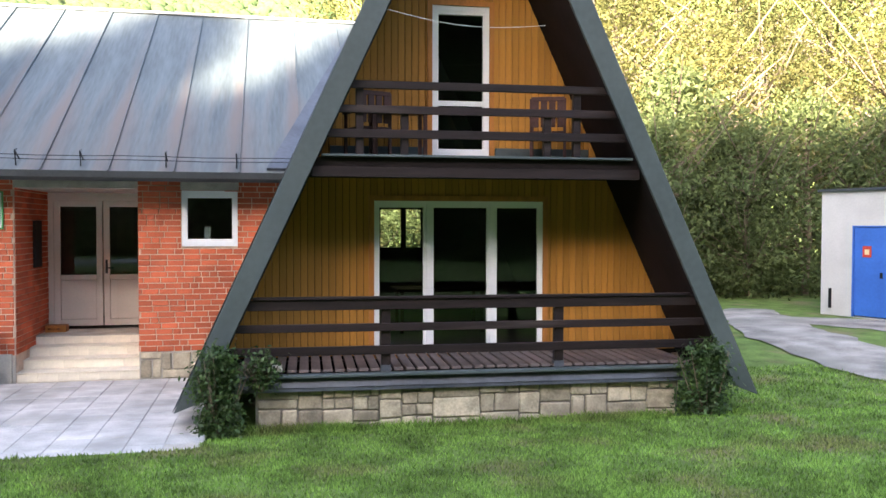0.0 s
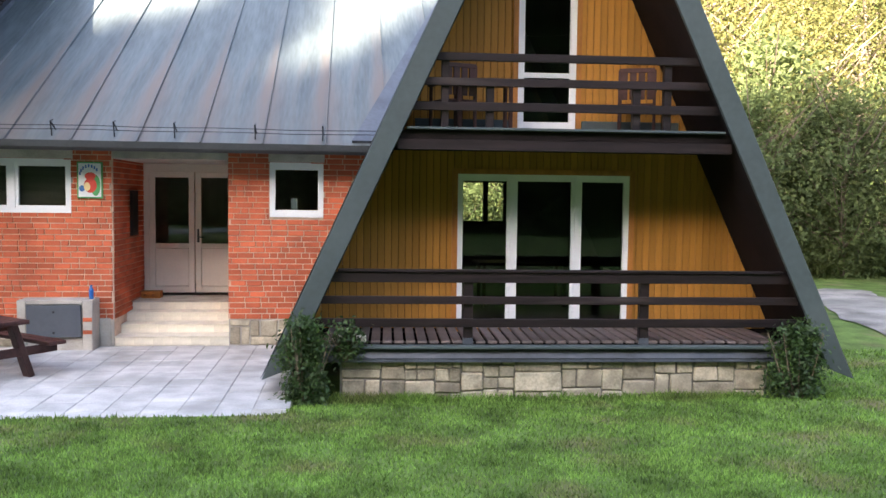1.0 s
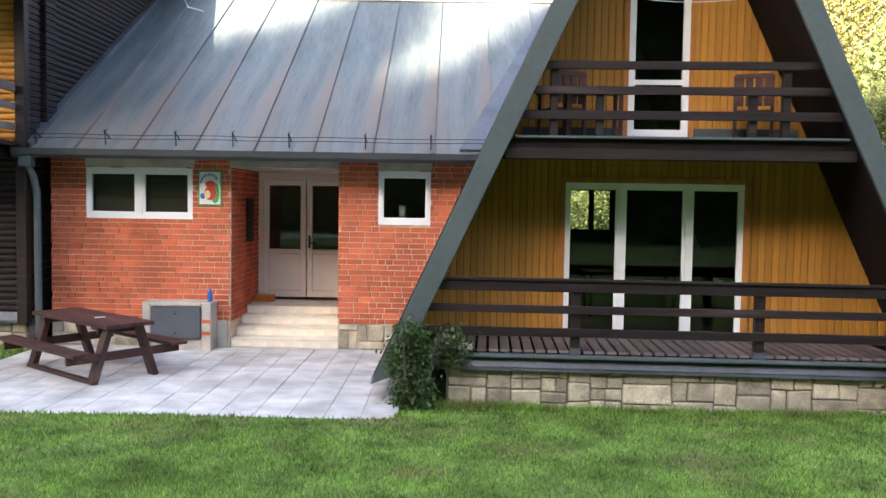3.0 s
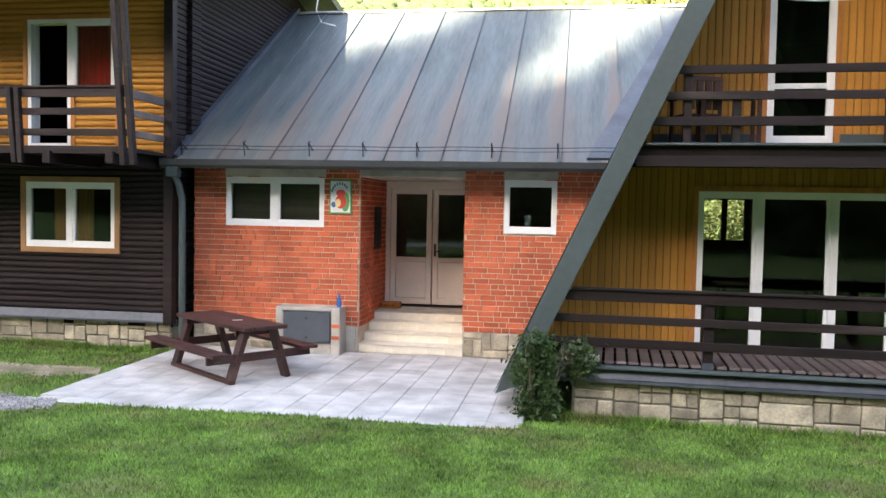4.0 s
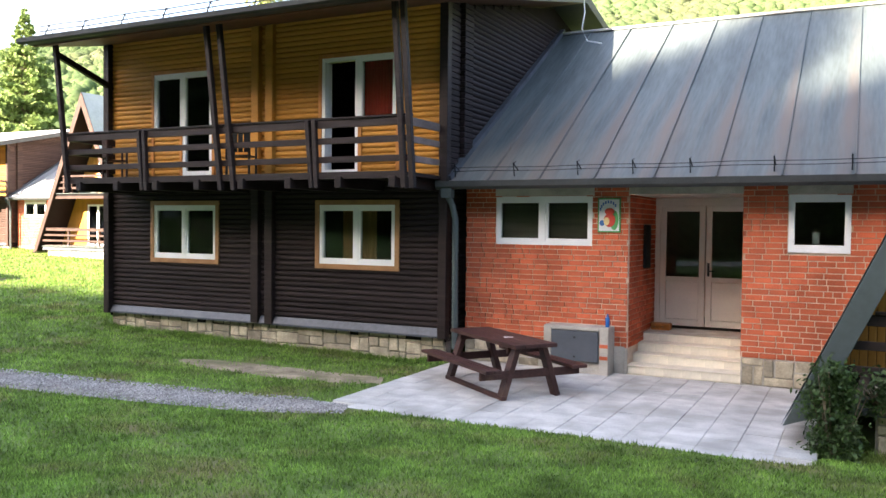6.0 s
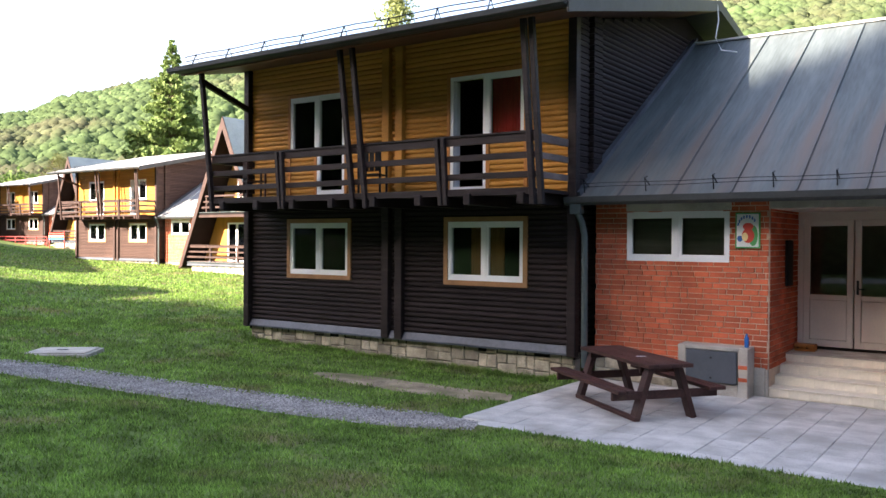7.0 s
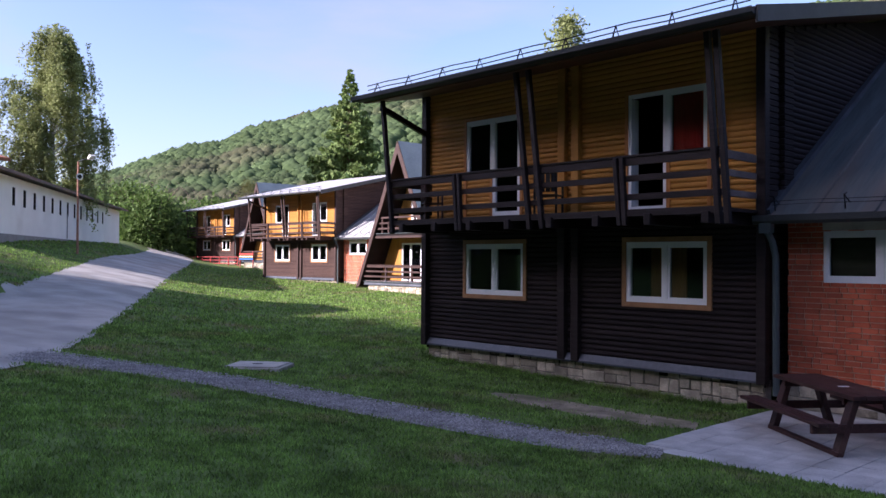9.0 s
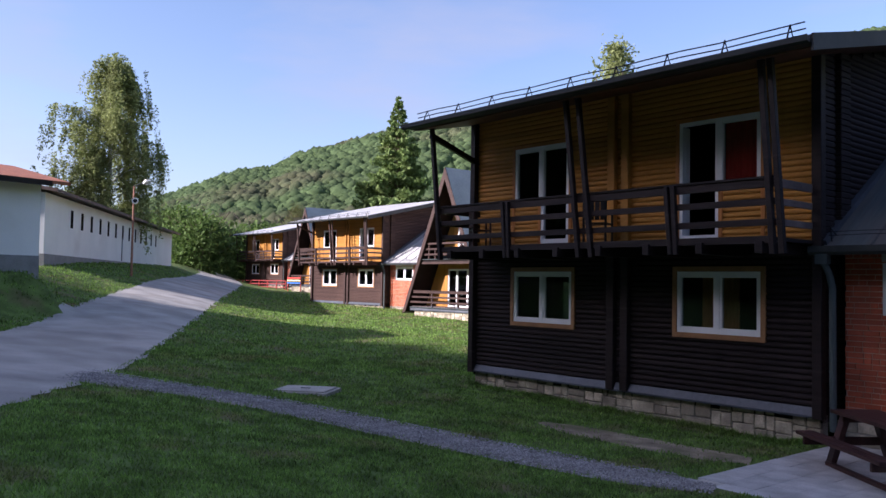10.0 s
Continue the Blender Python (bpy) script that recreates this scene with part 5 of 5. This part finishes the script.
def white_house():
    h = thing("white_house", "white rendered house with a terracotta sheet roof", "building")
    L, H, D = 14.0, 4.05, 9.0
    boxes("wall", ((0, L, 0, D, 0.75, H),), WHITEWALL, h)
    boxes("plinth", ((-0.03, L, -0.03, D, -2.5, 0.75),), GREYBASE, h, "stained grey plinth")
    bm = bmesh.new()
    prism(bm, [(-0.9, H - 0.02), (-0.9, H + 0.14), (D / 2, H + 1.3), (D + 0.9, H + 0.14), (D + 0.9, H - 0.02), (D / 2, H + 1.0)], "x", -0.9, L + 0.9)
    roof = part("roof", bm, TERRACOTTA, h, "terracotta sheet roof")
    boxes("fascia", ((-0.92, L, -0.96, -0.9, H - 0.12, H + 0.12),), DARKWOOD, h)
    bm = bmesh.new()
    tube(bm, [(-0.75, -0.9, H - 0.05), (-0.5, -0.4, H - 0.5), (-0.06, -0.06, H - 0.7), (-0.06, -0.06, 0.1)], [0.06] * 4, 8)
    part("downpipe", bm, GUTTER, h)
    boxes("vent", ((0.75, 1.05, -0.02, 0.0, 1.2, 1.6),), STEEL, h)
    h.matrix_basis = Matrix.Translation((-29.76, -4.09, 2.73)) @ Matrix.Rotation(radians(104), 4, "Z") @ Matrix.Scale(0.78, 4)
    return h


white_house()


def lamp_post(x, y):
    t = thing("street_lamp", "slim rusty steel lamp post with a horn loudspeaker", "lamp")
    H = 5.3
    bm = bmesh.new()
    tube(bm, [(0, 0, -0.3), (0, 0, H * 0.5), (0, 0, H)], [0.07, 0.06, 0.05], 10)
    part("pole", bm, RUST, t)
    bm = bmesh.new()
    tube(bm, [(0, 0, H), (0.15, 0.25, H + 0.12), (0.3, 0.6, H + 0.18)], [0.03] * 3, 8)
    part("arm", bm, GUTTER, t)
    bm = bmesh.new()
    prism(bm, [(0.2, H + 0.12), (1.1, H + 0.2), (1.15, H + 0.28), (0.7, H + 0.36), (0.2, H + 0.25)], "y", 0.45, 0.75)
    part("lamp_head", bm, WHITEWALL, t, "pale lamp head", 0.02)
    bm = bmesh.new()
    tube(bm, [(0.05, 0, H - 0.9), (0.35, 0.0, H - 0.9), (0.5, 0, H - 0.9)], [0.07, 0.1, 0.19], 14)
    part("loudspeaker", bm, WHITEWALL, t, "white horn loudspeaker")
    bm = bmesh.new()
    tube(bm, [(0.502, 0, H - 0.9), (0.51, 0, H - 0.9)], [0.12, 0.12], 14)
    part("horn_mouth", bm, STEEL, t)
    settle(t, x, y, radians(-10))


lamp_post(-49.2, 15.7)


def shed():
    s = thing("garage_shed", "flat-roofed pale grey rendered shed with a blue steel door", "shed")
    L, D, H = 7.0, 5.0, 3.45
    wall_with_holes("wall", 0, L, -0.3, H, 0, 0.25, [(0.98, 4.2, 0.02, 2.48)], SHEDWALL, s)
    boxes("wall", ((0, 0.25, 0.25, D, -0.3, H), (L - 0.25, L, 0.25, D, -0.3, H), (0, L, D, D + 0.2, -0.3, H)), SHEDWALL, s)
    boxes("roof", ((-0.08, L + 0.08, -0.1, D + 0.3, H, H + 0.07),), GUTTER, s, "thin dark roof edge")
    d = boxes("door", ((1.0, 2.58, 0.02, 0.08, 0.05, 2.46), (2.6, 4.18, 0.02, 0.08, 0.05, 2.46)), BLUEDOOR, s, "blue painted double steel door", 0.006)
    boxes("door_frame", ((0.95, 1.0, -0.01, 0.1, 0.02, 2.5), (1.0, 4.2, -0.01, 0.1, 2.462, 2.5)), BLUEDOOR, d)
    boxes("warning_plate", ((1.25, 1.5, 0.005, 0.018, 1.65, 1.95),), SIGNR, d, "small red warning plate")
    boxes("warning_mark", ((1.31, 1.44, 0.0, 0.004, 1.72, 1.86),), SIGNY, d)
    boxes("lock", ((1.75, 1.82, 0.0, 0.02, 1.1, 1.25),), STEEL, d)
    boxes("wall_pipe", ((0.28, 0.34, -0.06, -0.001, 0.2, 0.75),), STEEL, s)
    s.matrix_basis = Matrix.Translation((15.6, 19.55, 0.0)) @ Matrix.Rotation(math.atan2(-0.95, 0.30), 4, "Z")


shed()


# ---- things on the patio ----
def picnic_table():
    t = thing("picnic_table", "weathered red-brown wooden picnic table with benches", "table")
    H = 0.80
    for i in range(4):
        y = -0.36 + i * 0.181
        boxes("tabletop_plank", ((-1.06, 1.06, y, y + 0.174, H - 0.055, H),), TABLEW, t, bevel=0.006)
    for s in (-1, 1):
        for j in (0, 1):
            y = s * 0.72 + (j - 1) * 0.135
            boxes("bench_plank", ((-1.12, 1.12, y, y + 0.128, 0.42, 0.47),), TABLEW, t, bevel=0.006)
        u = s * 0.86
        for v in (-1, 1):
            bm = bmesh.new()
            beam(bm, (u, v * 0.46, 0.0), (u, v * 0.22, H - 0.05), 0.085, 0.155, (1, 0, 0))
            part("leg", bm, TABLEW, t, bevel=0.006)
        boxes("bench_bearer", ((u + 0.04 * s - 0.025, u + 0.04 * s + 0.025, -0.84, 0.84, 0.30, 0.418),), TABLEW, t, bevel=0.006)
        boxes("top_bearer", ((u - 0.09 * s - 0.025, u - 0.09 * s + 0.025, -0.33, 0.33, H - 0.15, H - 0.057),), TABLEW, t, bevel=0.006)
    boxes("foot_rail", ((-0.92, 0.95, -0.51, -0.43, 0.0, 0.06),), TABLEW, t, bevel=0.006)
    t.matrix_basis = Matrix.Translation((-5.04, 10.65, 0.002)) @ Matrix.Rotation(radians(-38), 4, "Z")
    p = boxes("paper_napkin", ((-0.07, 0.07, -0.03, 0.03, 0, 0.006),), PVC)
    tagged(p, "small crumpled white paper on the picnic table", "paper")
    p.matrix_basis = Matrix.Translation((-4.85, 10.50, 0.803)) @ Matrix.Rotation(0.6, 4, "Z")


picnic_table()

mb = thing("utility_box", "concrete utility box with a slate grey steel door", "utility box")
boxes("body", ((-4.97, -4.83, 12.40, 12.79, -0.05, 0.80), (-3.98, -3.82, 12.40, 12.79, -0.05, 0.80), (-4.83, -3.98, 12.44, 12.79, -0.05, 0.20), (-4.83, -3.98, 12.40, 12.79, 0.73, 0.80), (-4.83, -3.98, 12.5, 12.79, 0.2, 0.73)), CONCRETE, mb, bevel=0.012)
boxes("door", ((-4.82, -3.99, 12.375, 12.40, 0.21, 0.725),), GREYDOOR, mb, "slate grey steel door", 0.008)
boxes("lock", ((-4.42, -4.39, 12.365, 12.376, 0.60, 0.63), (-4.42, -4.39, 12.365, 12.376, 0.27, 0.30)), STEEL, mb)
for z in (0.26, 0.46):
    boxes("brick", ((-3.97, -3.83, 12.388, 12.41, z, z + 0.06),), BRICK, mb, bevel=0.004)
bt = thing("bottle", "blue plastic bottle standing on the utility box", "bottle")
bm = bmesh.new()
tube(bm, [(0, 0, 0), (0, 0, 0.01), (0, 0, 0.15), (0, 0, 0.18), (0, 0, 0.2)], [0.03, 0.036, 0.036, 0.018, 0.015], 12)
part("body", bm, BOTTLE, bt)
bm = bmesh.new()
tube(bm, [(0, 0, 0.2), (0, 0, 0.225)], [0.018, 0.018], 12)
part("cap", bm, SIGNB, bt)
bt.matrix_basis = Matrix.Translation((-3.89, 12.58, 0.80))

cr = thing("wooden_crate", "small low wooden crate beside the entrance door", "crate")
for z in (0.0, 0.07):
    boxes("slat", ((0, 0.34, 0, 0.018, z, z + 0.045),), ORANGE, cr, bevel=0.003)
    boxes("slat", ((0, 0.34, 0.2, 0.218, z, z + 0.045),), ORANGE, cr, bevel=0.003)
for x in (0, 0.15, 0.3):
    boxes("block", ((x, x + 0.04, 0.018, 0.2, 0, 0.11),), ORANGE, cr, bevel=0.003)
boxes("slat", ((0, 0.34, 0.02, 0.2, 0.11, 0.122),), ORANGE, cr)
cr.matrix_basis = Matrix.Translation((-3.54, 14.3, 0.602))

sg = thing("wall_sign", "square painted sign with red, green and blue shapes", "sign")
boxes("board", ((-4.14, -3.74, 12.755, 12.778, 2.41, 3.0),), SIGNG, sg, bevel=0.004)
boxes("face", ((-4.115, -3.765, 12.750, 12.754, 2.435, 2.975),), SIGNW, sg)


def disc(name, cx, cz, rx, rz, m, y, a0=0, a1=360, inner=0.0):
    bm = bmesh.new()
    n = 20
    pts = [(cx + math.cos(radians(a0 + (a1 - a0) * i / n)) * rx, cz + math.sin(radians(a0 + (a1 - a0) * i / n)) * rz) for i in range(n + (0 if a1 - a0 == 360 else 1))]
    if inner:
        pts += [(cx + (px - cx) * inner, cz + (pz - cz) * inner) for px, pz in reversed(pts)]
    prism(bm, pts, "y", y, y + 0.002)
    part(name, bm, m, sg)


disc("green_shape", -3.85, 2.62, 0.075, 0.17, SIGNG, 12.7470)
disc("blue_dot", -4.06, 2.57, 0.045, 0.05, SIGNB, 12.7472)
disc("red_shape", -3.93, 2.77, 0.085, 0.06, SIGNR, 12.7440)
disc("red_shape", -3.93, 2.62, 0.10, 0.12, SIGNR, 12.7442)
disc("cream_shape", -3.98, 2.60, 0.05, 0.07, SIGNY, 12.7410)
for i in range(8):
    a_ = radians(165 - i * 18)
    boxes("letter_bar", ((-3.945 + math.cos(a_) * 0.15 - 0.013, -3.945 + math.cos(a_) * 0.15 + 0.013, 12.7465, 12.7485, 2.74 + math.sin(a_) * 0.17, 2.79 + math.sin(a_) * 0.17),), SIGNB, sg)

nb = boxes("notice_box", ((-3.587, -3.54, 13.78, 14.18, 1.76, 2.55),), STEEL, bevel=0.006)
tagged(nb, "dark flat notice box on the porch wall", "notice box")

mh = thing("manhole_cover", "square pale concrete manhole cover in the lawn", "manhole")
boxes("frame", ((-0.62, 0.62, -0.5, 0.5, -0.15, 0.02),), CONCRETE, mh, bevel=0.01)
boxes("lid", ((-0.55, 0.55, -0.43, 0.43, 0.021, 0.045),), CONCRETE, mh, bevel=0.008)
boxes("lid_grip", ((-0.1, 0.1, -0.03, 0.03, 0.046, 0.056),), STEEL, mh)
settle(mh, -15.4, 7.55, radians(40), 0.02)

# a plank on the terrace edge and a clothes line
pk = boxes("pale_plank", ((-0.21, 0.21, -0.05, 0.07, 0, 0.075),), WHITEWOOD, bevel=0.008)
tagged(pk, "short pale wooden block on the terrace edge", "plank")
pk.matrix_basis = Matrix.Translation((0.24, 9.24, 0.662)) @ Matrix.Rotation(radians(-2.5), 4, "Z")
bm = bmesh.new()
tube(bm, [(1.75 + 2.1 * u, 9.2, 5.20 - 0.11 * math.sin(math.pi * u) - 0.10 * u) for u in np.linspace(0, 1, 14)], [0.0035] * 14, 5)
cl = part("clothes_line", bm, PVC)
tagged(cl, "thin pale cord slung under the roof", "cord")


def garden_chair(name, label, m, x, y, z, turn):
    t = thing(name, label, "chair", group="balcony chairs")
    boxes("seat", ((-0.23, 0.23, -0.22, 0.22, 0.42, 0.45),), m, t, bevel=0.006)
    for i in range(4):
        boxes("back_slat", ((-0.22 + i * 0.115, -0.13 + i * 0.115, 0.2, 0.225, 0.5, 0.88),), m, t, bevel=0.004)
    boxes("back_rail", ((-0.23, 0.23, 0.195, 0.23, 0.86, 0.92),), m, t, bevel=0.006)
    for u in (-0.23, 0.23):
        for v in (-0.2, 0.2):
            boxes("leg", ((u - 0.02, u + 0.02, v - 0.02, v + 0.02, 0, 0.64 if v < 0 else 0.9),), m, t, bevel=0.004)
        boxes("armrest", ((u - 0.03, u + 0.03, -0.25, 0.2, 0.641, 0.665),), m, t, bevel=0.005)
    t.matrix_basis = Matrix.Translation((x, y, z)) @ Matrix.Rotation(turn, 4, "Z")
    return t


garden_chair("garden_chair", "dark plastic garden chair on the balcony", STEEL, -11.15, 11.75, 3.402, radians(200))
garden_chair("garden_chair", "red-brown wooden garden chair on the balcony", TABLEW, -14.75, 11.8, 3.402, radians(150))
garden_chair("garden_chair", "dark wooden chair on the upper balcony", TABLEW, 4.15, 9.95, 3.34, radians(160))
garden_chair("garden_chair", "dark wooden chair on the upper balcony", TABLEW, 1.6, 9.95, 3.34, radians(200))
bt2 = thing("balcony_table", "small varnished wooden table on the upper balcony", "table")
boxes("tabletop", ((-0.4, 0.4, -0.25, 0.25, 0.66, 0.70),), ORANGE, bt2, bevel=0.006)
for u in (-0.34, 0.34):
    for v in (-0.2, 0.2):
        boxes("leg", ((u - 0.025, u + 0.025, v - 0.025, v + 0.025, 0, 0.66),), TABLEW, bt2)
bt2.matrix_basis = Matrix.Translation((2.0, 9.9, 3.34))
dt = thing("dining_table", "dark dining table inside the glazed room", "table")
boxes("tabletop", ((-0.8, 0.8, -0.4, 0.4, 0.72, 0.76),), TABLEW, dt)
for u in (-0.7, 0.7):
    for v in (-0.3, 0.3):
        boxes("leg", ((u - 0.03, u + 0.03, v - 0.03, v + 0.03, 0, 0.72),), TABLEW, dt)
dt.matrix_basis = Matrix.Translation((3.2, 13.0, 0.64))
copy_thing(dt, Matrix.Translation((1.4, 14.6, 0.64)))


# ---- creepers on the terrace corners ----
def creeper(x, y, w, d, h, clumps, seed, label, dz=0.0):
    rng = np.random.default_rng(seed)
    t = thing("creeper_bush", label, "creeper", group="creepers on the terrace")
    bm = bmesh.new()
    for _ in range(14):
        a_, k = rng.uniform(0, 6.28), rng.uniform(0.3, 1)
        tube(bm, [(0, 0, -0.1), (math.cos(a_) * w * k * 0.3, math.sin(a_) * d * k * 0.3, h * 0.4), (math.cos(a_) * w * k * 0.5, math.sin(a_) * d * k * 0.5, h * rng.uniform(0.7, 1))], [0.014, 0.009, 0.004], 5)
    part("stem", bm, BARK, t)
    u = rng.uniform(0, 1, clumps)
    a_ = rng.uniform(0, 6.28, clumps)
    k = np.sqrt(rng.uniform(0, 1, clumps)) * (0.65 + 0.35 * np.sin(3 * a_ + seed)) * (1 - 0.45 * u)
    c = np.stack([np.cos(a_) * k * w * 0.55, np.sin(a_) * k * d * 0.55, u * h], 1)
    tris("leaves", leaves_at(c, np.full(clumps, 0.07), 22, 0.035, rng), LEAF_IVY, t)
    t.matrix_basis = Matrix.Translation((x, y, float(ground_z(x, y)) + dz))


creeper(-0.30, 8.98, 0.7, 0.45, 1.0, 210, 61, "dark green creeper hanging over the terrace corner")
creeper(0.2, 9.16, 0.75, 0.12, 0.32, 34, 63, "thin creeper shoots at the terrace edge", 0.62)
creeper(5.95, 8.72, 1.0, 0.6, 0.95, 180, 62, "dense dark green creeper at the foot of the gable")


# ---- grass ----
def off_line(x, y, line):
    """Signed distance beyond the edge of a strip."""
    best = np.full(x.shape, 1e9)
    for (x0, y0, w0), (x1, y1, w1) in zip(line, line[1:]):
        dx, dy = x1 - x0, y1 - y0
        t = np.clip(((x - x0) * dx + (y - y0) * dy) / (dx * dx + dy * dy), 0, 1)
        best = np.minimum(best, np.hypot(x - x0 - t * dx, y - y0 - t * dy) - (w0 + (w1 - w0) * t))
    return best


def in_poly(x, y, poly):
    r = np.zeros(x.shape, bool)
    for (x0, y0), (x1, y1) in zip(poly, poly[1:] + poly[:1]):
        with np.errstate(divide="ignore", invalid="ignore"):
            r ^= ((y0 > y) != (y1 > y)) & (x < (x1 - x0) * (y - y0) / (y1 - y0) + x0)
    return r


def grass(name, count, r0, r1, power, size, seed):
    rng = np.random.default_rng(seed)
    az = np.radians(rng.uniform(-46, 86, count))
    r = r0 * (r1 / r0) ** (rng.uniform(0, 1, count) ** power)
    x, y = -np.sin(az) * r, -1.2 + np.cos(az) * r
    keep = (off_line(x, y, PATH_LINE) > -0.32 * rng.uniform(0, 1, count) ** 2.5) & (off_line(x, y, ROAD_LINE) > -0.1) & (off_line(x, y, DRIVE_LINE) > 0) & (off_line(x, y, DIRT_LINE) > -0.45 * rng.uniform(0, 1, count) ** 1.6 + 0.2 * np.sin(x * 5.1) * np.sin(y * 7.3 + x * 3))
    keep &= ~in_poly(x, y, PAT) & ~((x > -0.2) & (x < 6.0) & (y > 9.25 - 0.044 * (x - 3))) & ~((x > -15.7) & (y > 12.35)) & (np.hypot(x + 15.4, y - 7.55) > 0.62)
    keep &= ~((x < -0.2) & (x > -7) & (y > 12.6)) & ~((x > 6) & (y > 24))
    thin = 0.5 + 0.5 * np.sin(x * 1.7 + 1.3 * np.sin(y * 1.1)) * np.sin(y * 1.9 + 1.7 * np.sin(x * 0.8))
    keep &= rng.uniform(0, 1, count) < 0.45 + 0.6 * thin
    x, y, r = x[keep], y[keep], r[keep]
    n = len(x)
    z = ground_z(x, y) - 0.004
    a_ = rng.uniform(0, 2 * np.pi, n)
    hgt = size * rng.uniform(0.5, 1.25, n) * (0.8 + 0.5 * rng.uniform(0, 1, n) ** 6) * (0.75 + 0.04 * r)
    wid = 0.0035 + 0.0007 * r
    hgt = np.minimum(hgt, 0.10)
    lean = hgt * rng.uniform(0.1, 0.9, n)
    la = rng.uniform(0, 2 * np.pi, n)
    b = np.stack([x, y, z], 1)
    s = np.stack([np.cos(a_) * wid, np.sin(a_) * wid, np.zeros(n)], 1)
    tip = b + np.stack([np.cos(la) * lean, np.sin(la) * lean, hgt], 1)
    return tagged(tris(name, np.stack([b - s, b + s, tip], 1), BLADE), "short uneven lawn grass", "grass", kind="stuff")


grass("grass", 560000, 3.4, 24, 0.9, 0.047, 71)
grass("far_grass", 260000, 22, 80, 1.1, 0.06, 73)


def weeds(seed):
    """Taller tufts and seedlings along the foot of the walls."""
    rng = np.random.default_rng(seed)
    n = 9000
    x = rng.uniform(-0.3, 6.6, n)
    y = 9.16 - 0.044 * (x - 3) - np.abs(rng.normal(0, 0.16, n))
    x2 = rng.uniform(-15.6, -7.0, n)
    y2 = 12.35 - np.abs(rng.normal(0, 0.12, n))
    x, y = np.concatenate([x, x2]), np.concatenate([y, y2])
    k = rng.uniform(0, 1, 2 * n) < 0.35 + 0.65 * (np.sin(x * 2.3) * np.sin(x * 0.9 + 1) > 0.1)
    x, y = x[k], y[k]
    n = len(x)
    b = np.stack([x, y, ground_z(x, y) - 0.005], 1)
    h = 0.11 * rng.uniform(0.3, 1.3, n)
    a_, la = rng.uniform(0, 6.28, n), rng.uniform(0, 6.28, n)
    s = np.stack([np.cos(a_), np.sin(a_), np.zeros(n)], 1) * 0.009
    tip = b + np.stack([np.cos(la) * h * 0.7, np.sin(la) * h * 0.7, h], 1)
    return tagged(tris("weeds", np.stack([b - s, b + s, tip], 1), BLADE), "rough weeds along the foot of the walls", "weeds", kind="stuff")


weeds(72)


# ---- loose stones on the path ----
def pebbles(line, count, seed, size):
    rng = np.random.default_rng(seed)
    P = np.array(line)
    seg = np.hypot(*np.diff(P[:, :2], axis=0).T)
    i = rng.choice(len(seg), count, p=seg / seg.sum())
    t = rng.uniform(0, 1, count)
    d = (P[i + 1, :2] - P[i, :2]) / seg[i][:, None]
    w = P[i, 2] + (P[i + 1, 2] - P[i, 2]) * t
    o = np.clip(rng.normal(0, 0.55, count), -1.15, 1.15) * w
    c = P[i, :2] + (P[i + 1, :2] - P[i, :2]) * t[:, None] + np.stack([-d[:, 1], d[:, 0]], 1) * o[:, None]
    z = ground_z(c[:, 0], c[:, 1]) + 0.028
    s = size * rng.uniform(0.4, 1.3, count)
    a_ = rng.uniform(0, 6.28, count)
    base = np.stack([np.stack([c[:, 0] + np.cos(a_ + k * 2.1) * s, c[:, 1] + np.sin(a_ + k * 2.1) * s, z], 1) for k in range(3)], 1)
    top = np.stack([c[:, 0], c[:, 1], z + s * 0.8], 1)
    f = np.concatenate([np.stack([base[:, k], base[:, (k + 1) % 3], top], 1) for k in range(3)])
    return tagged(tris("gravel_stones", f, PEBBLE), "loose grey gravel stones on the path", "gravel", kind="stuff")


PEBBLE = mat("gravel_stone", (0.27, 0.255, 0.245), 0.9, 0.3, 3, 0, 30, island=0.5)
pebbles(PATH_LINE, 26000, 81, 0.022)
